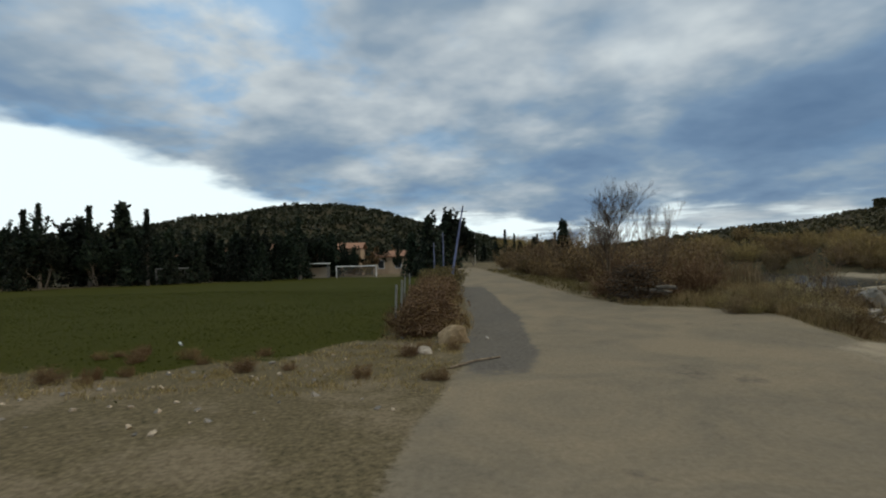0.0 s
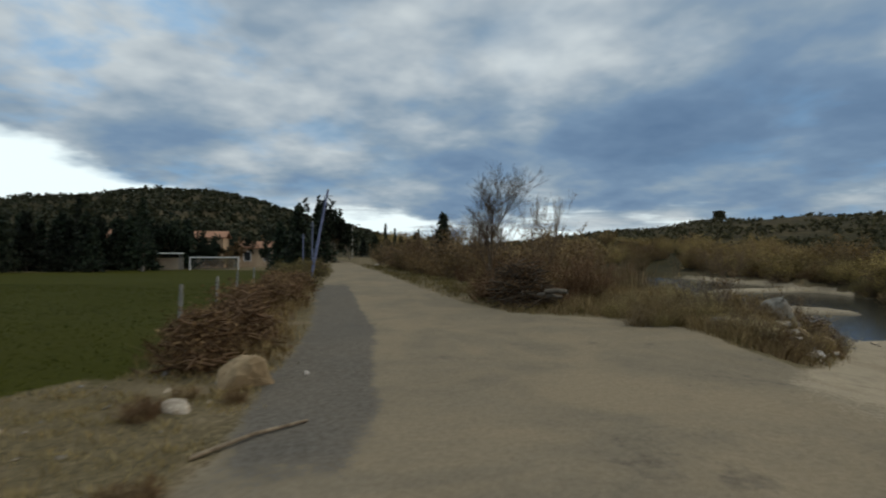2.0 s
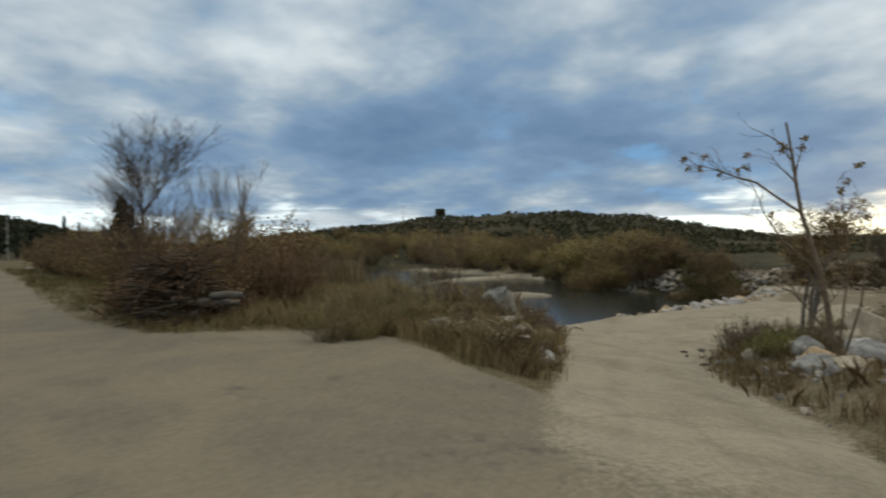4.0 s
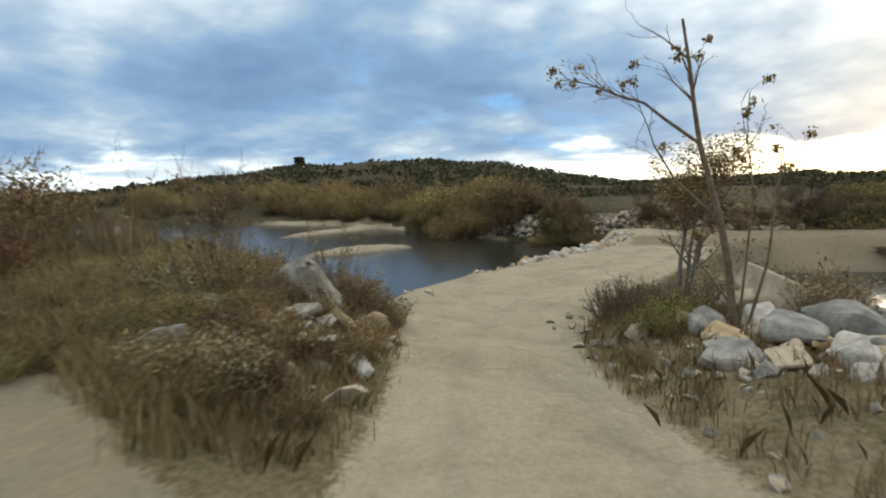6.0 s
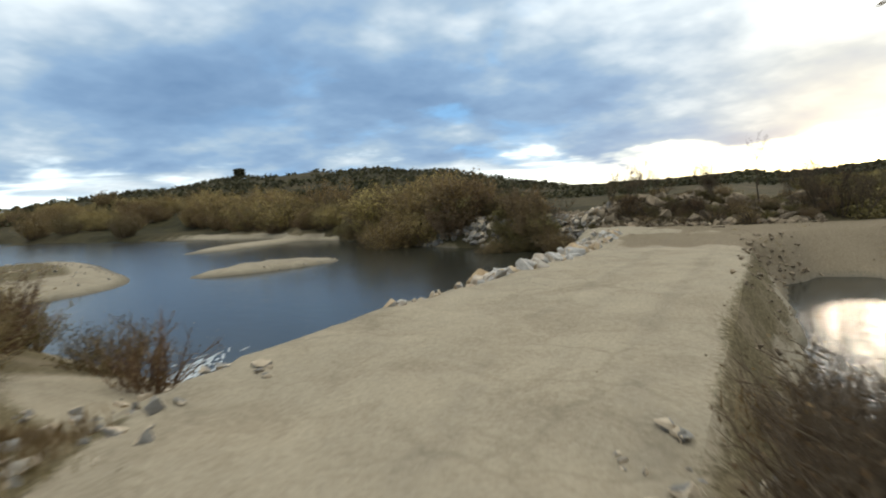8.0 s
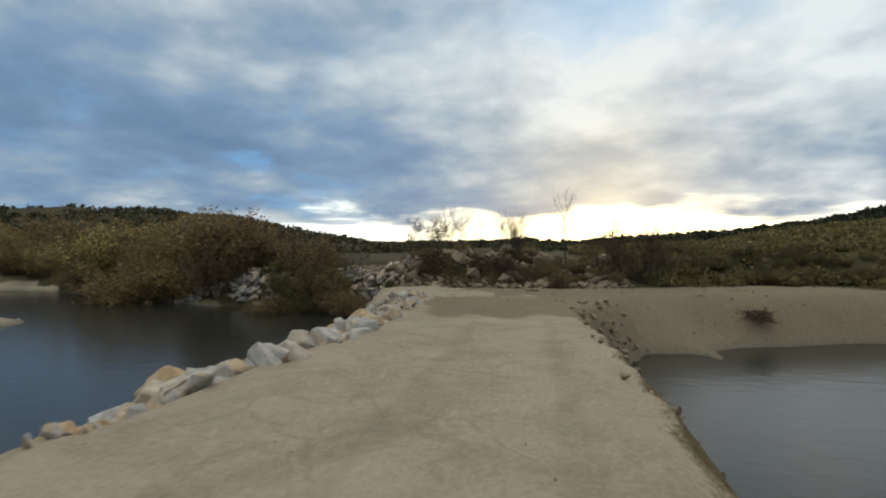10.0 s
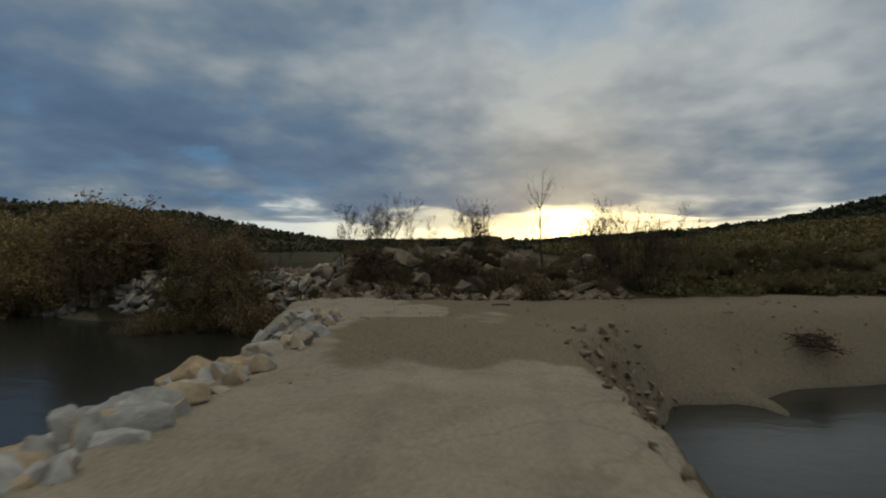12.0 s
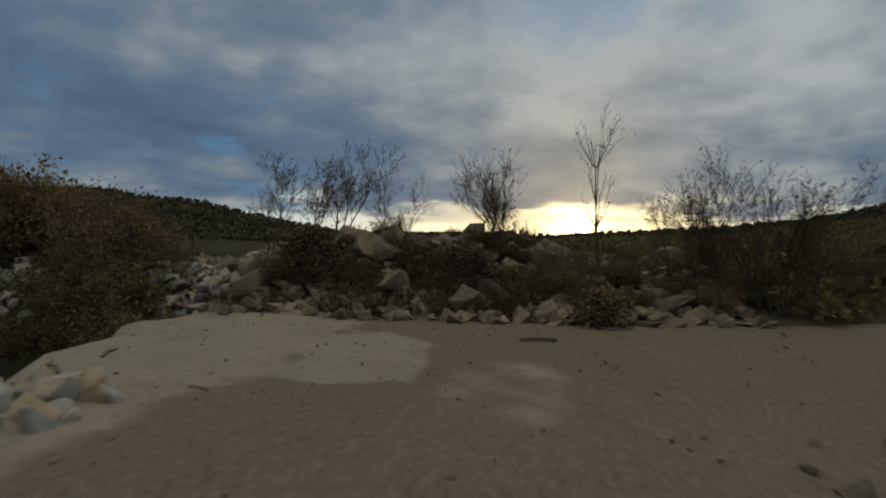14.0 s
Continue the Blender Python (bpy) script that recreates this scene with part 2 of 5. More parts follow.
def material_ground():
    m = bpy.data.materials.new("ground")
    m.use_nodes = True
    nt = m.node_tree
    b = nt.nodes["Principled BSDF"]
    co = nt.nodes.new("ShaderNodeNewGeometry").outputs["Position"]

    def mask(name):
        n = nt.nodes.new("ShaderNodeAttribute")
        n.attribute_name = name
        return n.outputs["Fac"]
    fine, mid, big = noise_node(nt, co, 17.0, 5, 0.7), noise_node(nt, co, 1.1, 6, 0.62), noise_node(nt, co, 0.22, 4, 0.5)
    gravel = node(nt, "ShaderNodeTexVoronoi", Scale=22.0)
    link(nt, co, gravel.inputs["Vector"])

    def two(v, c0, c1, p0=0.35, p1=0.65):
        return ramp_node(nt, v, [(p0, c0), (p1, c1)])

    def edged(name, amount=0.55):
        v = math_node(nt, "ADD", mask(name), math_node(nt, "MULTIPLY", math_node(nt, "SUBTRACT", mid, 0.5), amount))
        v = math_node(nt, "ADD", v, math_node(nt, "MULTIPLY", math_node(nt, "SUBTRACT", fine, 0.5), amount * 0.8))
        n = nt.nodes.new("ShaderNodeMapRange")
        n.interpolation_type = "SMOOTHSTEP"
        link(nt, v, n.inputs[0])
        n.inputs[1].default_value, n.inputs[2].default_value = 0.38, 0.62
        return n.outputs[0]
    dry = mix_node(nt, mid, two(fine, (0.07, 0.055, 0.032), (0.20, 0.155, 0.09)), two(fine, (0.055, 0.048, 0.024), (0.15, 0.12, 0.065)))
    dry = mix_node(nt, two(noise_node(nt, co, 0.7, 6, 0.65), (0, 0, 0), (0.75, 0.75, 0.75), 0.5, 0.6), dry, two(fine, (0.145, 0.112, 0.07), (0.235, 0.185, 0.12)))
    grass = mix_node(nt, big, two(fine, (0.021, 0.025, 0.002), (0.042, 0.047, 0.004)), two(fine, (0.03, 0.03, 0.003), (0.058, 0.054, 0.007)))
    road = mix_node(nt, two(mid, (0, 0, 0), (1, 1, 1)), two(fine, (0.175, 0.145, 0.10), (0.218, 0.182, 0.13)), two(fine, (0.14, 0.118, 0.084), (0.183, 0.155, 0.112)))
    dust = ramp_node(nt, noise_node(nt, co, 0.45, 6, 0.65, 0.8), [(0.42, (0, 0, 0)), (0.6, (0.8, 0.8, 0.8))])
    road = mix_node(nt, dust, road, two(fine, (0.21, 0.167, 0.109), (0.265, 0.212, 0.142)))
    patch = ramp_node(nt, noise_node(nt, co, 0.62, 5, 0.7, 0.3), [(0.60, (0, 0, 0)), (0.66, (0.55, 0.55, 0.55))])
    road = mix_node(nt, patch, road, two(fine, (0.07, 0.06, 0.048), (0.12, 0.105, 0.085)))
    tar = two(fine, (0.065, 0.06, 0.054), (0.125, 0.115, 0.102))
    sand = mix_node(nt, two(mid, (0, 0, 0), (1, 1, 1), 0.3, 0.7), two(fine, (0.29, 0.24, 0.165), (0.37, 0.31, 0.22)), two(fine, (0.24, 0.20, 0.14), (0.31, 0.262, 0.19)))
    stain = ramp_node(nt, noise_node(nt, co, 0.9, 7, 0.7, 0.6), [(0.47, (0, 0, 0)), (0.62, (0.55, 0.55, 0.55))])
    sand = mix_node(nt, stain, sand, two(fine, (0.175, 0.14, 0.095), (0.26, 0.21, 0.145)))
    crack = node(nt, "ShaderNodeTexVoronoi", Scale=0.75)
    crack.feature = "DISTANCE_TO_EDGE"
    warp = nt.nodes.new("ShaderNodeVectorMath")
    warp.operation = "ADD"
    wn = node(nt, "ShaderNodeTexNoise", Scale=1.4, Detail=5.0)
    link(nt, co, wn.inputs["Vector"])
    link(nt, co, warp.inputs[0])
    link(nt, wn.outputs["Color"], warp.inputs[1])
    link(nt, warp.outputs[0], crack.inputs["Vector"])
    line = ramp_node(nt, crack.outputs["Distance"], [(0.0, (0.3, 0.3, 0.3)), (0.045, (0, 0, 0))])
    line = mix_node(nt, 1.0, line, ramp_node(nt, noise_node(nt, co, 0.5, 3), [(0.5, (0, 0, 0)), (0.6, (1, 1, 1))]), "MULTIPLY")
    sand = mix_node(nt, line, sand, (0.13, 0.105, 0.07))
    wet = two(fine, (0.10, 0.085, 0.06), (0.19, 0.16, 0.115))
    wood = mix_node(nt, two(noise_node(nt, co, 0.035, 6, 0.7), (0, 0, 0), (1, 1, 1), 0.42, 0.6), two(noise_node(nt, co, 0.3, 6, 0.7), (0.02, 0.019, 0.01), (0.055, 0.047, 0.023)), two(noise_node(nt, co, 0.25, 5, 0.7), (0.035, 0.029, 0.015), (0.085, 0.067, 0.037)))
    c = mix_node(nt, edged("m_grass", 1.1), dry, grass)
    c = mix_node(nt, edged("m_road"), c, road)
    c = mix_node(nt, math_node(nt, "MULTIPLY", edged("m_tar", 0.9), 0.75), c, tar)
    c = mix_node(nt, edged("m_sand"), c, sand)
    c = mix_node(nt, math_node(nt, "MULTIPLY", edged("m_earth", 0.9), 0.85), c, two(fine, (0.128, 0.098, 0.063), (0.21, 0.163, 0.107)))
    c = mix_node(nt, math_node(nt, "MULTIPLY", edged("m_rut", 1.0), 0.2), c, two(fine, (0.12, 0.10, 0.075), (0.19, 0.16, 0.12)))
    sepz = nt.nodes.new("ShaderNodeSeparateXYZ")
    link(nt, co, sepz.inputs[0])
    hz = math_node(nt, "ADD", sepz.outputs[2], math_node(nt, "MULTIPLY", math_node(nt, "SUBTRACT", mid, 0.5), 0.3))
    damp = nt.nodes.new("ShaderNodeMapRange")
    link(nt, hz, damp.inputs[0])
    damp.inputs[1].default_value, damp.inputs[2].default_value, damp.inputs[3].default_value, damp.inputs[4].default_value = WATER + 0.02, WATER + 0.22, 1.0, 0.0
    c = mix_node(nt, damp.outputs[0], c, wet)
    c = mix_node(nt, edged("m_wood", 0.3), c, wood)
    link(nt, c, b.inputs["Base Color"])
    b.inputs["Roughness"].default_value = 0.95
    b.inputs["Specular IOR Level"].default_value = 0.05
    bump = node(nt, "ShaderNodeBump", Strength=0.55, Distance=0.045)
    h = math_node(nt, "ADD", fine, math_node(nt, "MULTIPLY", gravel.outputs["Distance"], 0.15))
    h = math_node(nt, "ADD", h, math_node(nt, "MULTIPLY", mid, 0.9))
    link(nt, h, bump.inputs["Height"])
    link(nt, bump.outputs[0], b.inputs["Normal"])
    return m


def masks(x, y, z):
    x, y = x - NEAR_SIDE[0], y - NEAR_SIDE[1]
    pitch = smooth(0.9, -0.9, x - np.interp(y, (8, 11, 20, 45, 62), (-1.6, -1.2, -1.5, -2.0, -2.5))) * smooth(-1.2, 1.2, y - np.interp(x, (-40, -7, -5, -3, -1), (8.4, 8.5, 7.6, 9.2, 10.6)) + 0.5 * wave(x, y, 2.5, 81) + 0.35 * wave(x, y, 0.9, 82)) * smooth(1, -1, y - np.interp(x, (-60, -40, -28, -13, 0), (36, 46, 54, 66, 62)))
    left = np.interp(y, (-20, 4, 8, 14, 24, 40, 60, 120), (-1.0, -0.5, 0.2, 0.75, 0.7, 1.6, 1.2, -12))
    right = np.interp(y, (-20, 2, 6, 9, 11, 14.5, 16.2, 18.5, 24, 36, 60, 120), (6.2, 7.2, 7.9, 8.1, 7.9, 8.3, 5.6, 4.9, 4.6, 4.6, 3.6, -9))
    road = smooth(-0.35, 0.35, x - left) * smooth(0.35, -0.35, x - right) * smooth(140, 120, y)
    tar = road * smooth(1.5, 0.9, x - left) * smooth(6, 9, y) * smooth(30, 24, y)
    worn = (smooth(0.5, 0.1, np.abs(x - np.interp(y, (0, 12, 30, 60), (3.4, 2.6, 2.6, 2.4)) - 0.3)) * road * 0.55)
    worn = np.maximum(worn, smooth(1.0, 0.3, np.hypot((x - 4.95) / 0.6, (y - 14.3) / 0.22)))
    x, y = x + NEAR_SIDE[0], y + NEAR_SIDE[1]
    ty = np.interp(x, TRACK_X, TRACK_Y)
    half = np.interp(x, (4, 8, 11, 14, 17, 20, 34, 38), (1.9, 1.6, 1.45, 2.05, 3.6, 4.4, 4.4, 5.0))
    half = np.where(y < ty, np.minimum(half, np.interp(x, (13, 17, 20, 33, 36), (2.1, 2.6, 2.5, 2.4, 5.0))), half)
    sand = smooth(0.6, -0.6, np.abs(y - ty) - half) * smooth(2.0, 9.0, x) * smooth(41, 38, x)
    flat = smooth(34, 36, x) * smooth(19, 17, y) * smooth(0.5, -0.5, z + 1.0) * smooth(60, 50, x)
    beach = smooth(14, 16, x) * smooth(20.5, 18, y) * smooth(12, 14, y) * smooth(22, 19, x)
    gravel = smooth(13, 18, x) * smooth(-2.2, -2.6, z) * smooth(120, 80, x) * smooth(0.5, -0.5, x - np.interp(y, (14, 20, 26, 36, 44, 60), (45, 41.5, 43.5, 45.3, 60, 62)))
    sand = np.maximum.reduce([sand, flat * 0.9, beach, gravel])
    wood = smooth(60, 95, np.hypot(x - 12, y - 10))
    wood = np.maximum(wood, smooth(-0.6, 0.7, x - np.interp(y, (-30, -6, 2, 8, 17, 20, 60), (42.0, 43, 43.0, 41.0, 39.6, 41.2, 57)) + 0.4 * wave(x, y, 2.0, 75)) * smooth(36, 38, x))
    wood = np.maximum(wood, smooth(0.5, -2.5, y + 0.6 * wave(x, y, 3, 76)) * smooth(20, 26, x)) * (1 - pitch) * (1 - road)
    across = np.abs(y - np.interp(x, (3, 6.3, 10.6, 14, 18, 26, 34), (4.8, 6.5, 9.4, 11.0, 12.2, 12.3, 12.4)))
    rut = smooth(0.30, 0.05, np.abs(across - 0.78)) * smooth(4, 7, x) * smooth(35, 32, x) * 0.75
    rut = np.maximum(rut, worn)
    earth = smooth(30.6, 32.0, x + 0.5 * wave(x, y, 2.2, 71)) * smooth(15.3, 14.3, y + 0.35 * wave(x, y, 1.8, 72)) * smooth(60, 50, x)
    pale = smooth(1.25, 0.7, np.hypot((x - 37.3) / 1.5, (y - 14.0 + 0.25 * wave(x, y, 1.5, 73)) / 0.75)) + smooth(1.3, 0.6, np.hypot((x - 36.2) / 1.3, (y - 12.3) / 0.9)) * 0.5
    earth = np.maximum(earth * (1 - np.clip(pale, 0, 1)), 0.9 * smooth(28, 31, x) * smooth(10.6, 9.4, y))
    return {"m_grass": pitch, "m_road": road, "m_tar": tar, "m_sand": sand, "m_earth": earth, "m_rut": rut, "m_wood": wood}


def build_ground():
    xs = spaced([(-2400, -600, 120), (-600, -120, 16), (-120, -40, 4), (-40, -10, 1), (-10, 50, 0.32), (50, 70, 1), (70, 140, 3.5), (140, 600, 14), (600, 2500, 120)])
    ys = spaced([(-2400, -600, 120), (-600, -120, 16), (-120, -40, 4), (-40, -8, 1), (-8, 30, 0.32), (30, 60, 0.7), (60, 120, 3), (120, 600, 12), (600, 2500, 120)])
    gx, gy = np.meshgrid(xs, ys)
    gz = land(gx, gy) + 0.004 * np.random.RandomState(4).normal(size=gx.shape) * (np.abs(gx - 20) < 30)
    vs = np.stack([gx.ravel(), gy.ravel(), gz.ravel()], 1)
    nx, ny = len(xs), len(ys)
    i = (np.arange(ny - 1)[:, None] * nx + np.arange(nx - 1)[None, :]).ravel()
    faces = np.stack([i, i + 1, i + nx + 1, i + nx], 1)
    mk = masks(gx.ravel(), gy.ravel(), gz.ravel())
    mat = material_ground()
    fm = {k: v[faces].mean(1) for k, v in mk.items()}
    cx = vs[faces][:, :, 0].mean(1)
    kind = np.zeros(len(faces), int)
    kind[(fm["m_grass"] > 0.5)] = 1
    kind[(fm["m_sand"] > 0.5) & (cx < 40) & (np.abs(vs[faces][:, :, 1].mean(1) - 13) < 5.5)] = 3
    kind[(fm["m_road"] > 0.5)] = 2
    names = (("ground", "uneven earth with dry grass, gravel and far wooded slopes", "ground"), ("football_pitch", "worn green grass of a football pitch", "grass"),
             ("road", "grey asphalt road covered in pale dust", "road"), ("causeway", "pale sandy track and causeway across the river", "track"))
    for k, (name, label, cat) in enumerate(names):
        f = faces[kind == k]
        used, inv = np.unique(f, return_inverse=True)
        me = bpy.data.meshes.new(name)
        me.from_pydata(vs[used].tolist(), [], inv.reshape(-1, 4).tolist())
        for key, v in mk.items():
            at = me.attributes.new(key, "FLOAT", "POINT")
            at.data.foreach_set("value", v[used].astype(np.float32))
        me.shade_smooth()
        me.materials.append(mat)
        tagged(new(name, me), label, cat, kind="structure")


build_ground()


def build_water():
    m = bpy.data.materials.new("river_water")
    m.use_nodes = True
    nt = m.node_tree
    b = nt.nodes["Principled BSDF"]
    co = nt.nodes.new("ShaderNodeNewGeometry").outputs["Position"]
    b.inputs["Base Color"].default_value = (0.02, 0.02, 0.014, 1)
    b.inputs["Roughness"].default_value, b.inputs["IOR"].default_value = 0.17, 1.33
    mp = node(nt, "ShaderNodeMapping")
    mp.inputs["Scale"].default_value = (1.0, 0.6, 1.0)
    link(nt, co, mp.inputs[0])
    bump = node(nt, "ShaderNodeBump", Strength=0.22, Distance=0.05)
    h = math_node(nt, "ADD", noise_node(nt, mp.outputs[0], 2.2, 3, 0.5, 0.4), math_node(nt, "MULTIPLY", noise_node(nt, mp.outputs[0], 9, 2), 0.25))
    link(nt, h, bump.inputs["Height"])
    link(nt, bump.outputs[0], b.inputs["Normal"])
    me = bpy.data.meshes.new("river")
    me.from_pydata([(9, -90, WATER), (75, -90, WATER), (110, 160, WATER), (9, 160, WATER)], [], [(0, 1, 2, 3)])
    me.materials.append(m)
    tagged(new("river", me), "dark still river water with faint ripples", "water", kind="structure")


build_water()

# ---- materials ----


def plain(name, c0, c1, scale=6.0, rough=0.8, bump=0.3, metal=0.0, by="object", spread=0.25, detail=5.0, second=None):
    """A two-tone grained surface, varied from piece to piece."""
    m = bpy.data.materials.new(name)
    m.use_nodes = True
    nt = m.node_tree
    b = nt.nodes["Principled BSDF"]
    co = nt.nodes.new("ShaderNodeTexCoord").outputs["Object"]
    if by == "object":
        rnd = nt.nodes.new("ShaderNodeObjectInfo").outputs["Random"]
    else:
        rnd = nt.nodes.new("ShaderNodeNewGeometry").outputs["Random Per Island"]
    n = noise_node(nt, co, scale, detail, 0.65)
    c = ramp_node(nt, n, [(0.32, c0), (0.68, c1)])
    if second:
        c = mix_node(nt, ramp_node(nt, rnd, [(0.45, (0, 0, 0)), (0.75, (1, 1, 1))]), c, ramp_node(nt, n, [(0.3, second[0]), (0.7, second[1])]))
    large = noise_node(nt, co, scale * 0.17, 3.0, 0.5)
    v = math_node(nt, "ADD", math_node(nt, "MULTIPLY", rnd, spread * 2), 1 - spread)
    v = math_node(nt, "MULTIPLY", v, math_node(nt, "ADD", math_node(nt, "MULTIPLY", large, 0.6), 0.7))
    hsv = nt.nodes.new("ShaderNodeHueSaturation")
    link(nt, c, hsv.inputs["Color"])
    link(nt, v, hsv.inputs["Value"])
    link(nt, hsv.outputs[0], b.inputs["Base Color"])
    b.inputs["Roughness"].default_value, b.inputs["Metallic"].default_value = rough, metal
    b.inputs["Specular IOR Level"].default_value = 0.3
    if bump:
        bn = node(nt, "ShaderNodeBump", Strength=bump, Distance=0.03)
        link(nt, n, bn.inputs["Height"])
        link(nt, bn.outputs[0], b.inputs["Normal"])
    return m


def leafy(name, c0, c1, c2=None, through=0.25):
    """Foliage, each leaf of its own tone, letting some light through."""
    m = bpy.data.materials.new(name)
    m.use_nodes = True
    nt = m.node_tree
    b = nt.nodes["Principled BSDF"]
    rnd = nt.nodes.new("ShaderNodeNewGeometry").outputs["Random Per Island"]
    stops = [(0.0, c0), (0.7, c1), (1.0, c2 or c1)]
    c = ramp_node(nt, rnd, stops)
    tree = nt.nodes.new("ShaderNodeObjectInfo").outputs["Random"]
    hsv = nt.nodes.new("ShaderNodeHueSaturation")
    link(nt, c, hsv.inputs["Color"])
    link(nt, math_node(nt, "ADD", math_node(nt, "MULTIPLY", tree, 0.8), 0.62), hsv.inputs["Value"])
    link(nt, math_node(nt, "ADD", math_node(nt, "MULTIPLY", tree, 0.03), 0.485), hsv.inputs["Hue"])
    link(nt, hsv.outputs[0], b.inputs["Base Color"])
    b.inputs["Roughness"].default_value, b.inputs["Specular IOR Level"].default_value = 0.75, 0.2
    tr = nt.nodes.new("ShaderNodeBsdfTranslucent")
    link(nt, hsv.outputs[0], tr.inputs[0])
    mx = nt.nodes.new("ShaderNodeMixShader")
    mx.inputs[0].default_value = through
    link(nt, b.outputs[0], mx.inputs[1])
    link(nt, tr.outputs[0], mx.inputs[2])
    link(nt, mx.outputs[0], nt.nodes["Material Output"].inputs[0])
    return m


M_ROCK = plain("rock_grey", (0.15, 0.14, 0.125), (0.34, 0.315, 0.275), 5.0, 0.92, 0.7, spread=0.2, second=((0.24, 0.19, 0.13), (0.40, 0.33, 0.24)))
M_ROCK_PALE = plain("rock_pale", (0.28, 0.257, 0.225), (0.54, 0.50, 0.44), 5.0, 0.9, 0.9, spread=0.25, second=((0.23, 0.15, 0.08), (0.42, 0.31, 0.18)))
M_ROCK_BROWN = plain("rock_brown", (0.095, 0.07, 0.045), (0.23, 0.175, 0.115), 5.0, 0.95, 0.9, by="island", spread=0.35, second=((0.13, 0.095, 0.06), (0.26, 0.20, 0.13)))
M_ROCK_DULL = plain("rock_dull", (0.12, 0.112, 0.095), (0.25, 0.235, 0.20), 3.0, 0.95, 0.9, spread=0.15)
M_BARK = plain("bark_grey", (0.09, 0.075, 0.06), (0.21, 0.18, 0.14), 14.0, 0.9, 0.5, spread=0.15)
M_TWIG = plain("twig_brown", (0.09, 0.062, 0.038), (0.20, 0.145, 0.09), 10.0, 0.9, 0.0, spread=0.2)
M_TWIG_DARK = plain("twig_dark", (0.04, 0.029, 0.02), (0.10, 0.072, 0.046), 10.0, 0.9, 0.0, spread=0.2)
M_STRAW = leafy("dry_grass", (0.155, 0.11, 0.046), (0.33, 0.245, 0.115), (0.41, 0.315, 0.165), 0.35)
M_OLIVE = leafy("olive_grass", (0.075, 0.06, 0.022), (0.18, 0.14, 0.052), (0.25, 0.19, 0.08), 0.2)
M_REED = leafy("pale_reeds", (0.17, 0.13, 0.06), (0.33, 0.265, 0.14), (0.38, 0.31, 0.18), 0.3)
M_WILLOW = leafy("willow_leaves", (0.12, 0.083, 0.03), (0.29, 0.203, 0.077), (0.40, 0.288, 0.12), 0.22)
M_BROWN = leafy("withered_leaves", (0.07, 0.045, 0.022), (0.20, 0.13, 0.06), (0.29, 0.195, 0.095), 0.25)
M_RUST = leafy("rusty_leaves", (0.07, 0.041, 0.018), (0.19, 0.122, 0.056), (0.30, 0.205, 0.10), 0.2)
M_BRUSH = plain("rusty_brushwood", (0.085, 0.047, 0.024), (0.20, 0.12, 0.062), 10.0, 0.9, 0.0, spread=0.25)
M_SCRUB = leafy("scrub_leaves", (0.06, 0.05, 0.019), (0.15, 0.118, 0.046), (0.22, 0.168, 0.067), 0.3)
M_PINES = leafy("pine_woods", (0.018, 0.024, 0.011), (0.034, 0.039, 0.018), (0.048, 0.049, 0.023), 0.1)
M_GREEN = leafy("green_leaves", (0.075, 0.068, 0.02), (0.165, 0.145, 0.045), (0.22, 0.185, 0.065), 0.3)
M_CONIFER = leafy("conifer_needles", (0.007, 0.012, 0.008), (0.018, 0.027, 0.014), (0.03, 0.04, 0.02), 0.1)
M_WOODS = leafy("far_woods", (0.024, 0.024, 0.012), (0.056, 0.05, 0.024), (0.10, 0.083, 0.04), 0.15)
M_TURF = leafy("turf", (0.02, 0.026, 0.002), (0.042, 0.05, 0.005), (0.07, 0.07, 0.012), 0.2)
M_TAN = leafy("bleached_weeds", (0.17, 0.13, 0.065), (0.32, 0.255, 0.14), (0.40, 0.33, 0.19), 0.35)
M_WHITE = plain("white_paint", (0.62, 0.62, 0.6), (0.8, 0.8, 0.78), 8.0, 0.5, 0.1, spread=0.05)
M_FOAM = plain("foam", (0.22, 0.24, 0.25), (0.48, 0.5, 0.5), 4.0, 0.6, 0.2, by="island", spread=0.3)
M_NET = plain("grey_net", (0.16, 0.17, 0.16), (0.26, 0.27, 0.26), 8.0, 0.8, 0.0, spread=0.05)
M_POLE = plain("blue_grey_paint", (0.09, 0.11, 0.20), (0.16, 0.18, 0.30), 9.0, 0.6, 0.2, spread=0.1)
M_METAL = plain("dull_steel", (0.22, 0.22, 0.22), (0.34, 0.34, 0.33), 9.0, 0.5, 0.1, 0.6, spread=0.1)
M_WALL = plain("ochre_render", (0.34, 0.23, 0.14), (0.46, 0.33, 0.21), 1.2, 0.9, 0.2, spread=0.25, second=((0.42, 0.36, 0.28), (0.55, 0.48, 0.38)))
M_TILE = plain("roof_tiles", (0.17, 0.085, 0.05), (0.28, 0.15, 0.09), 3.0, 0.85, 0.4, spread=0.2)
M_GLASS = plain("dark_panes", (0.02, 0.022, 0.025), (0.04, 0.042, 0.045), 2.0, 0.15, 0.0, spread=0.1)
M_WOOD = plain("weathered_wood", (0.10, 0.075, 0.05), (0.23, 0.18, 0.125), 12.0, 0.9, 0.5, spread=0.2)

# ---- makers of meshes ----


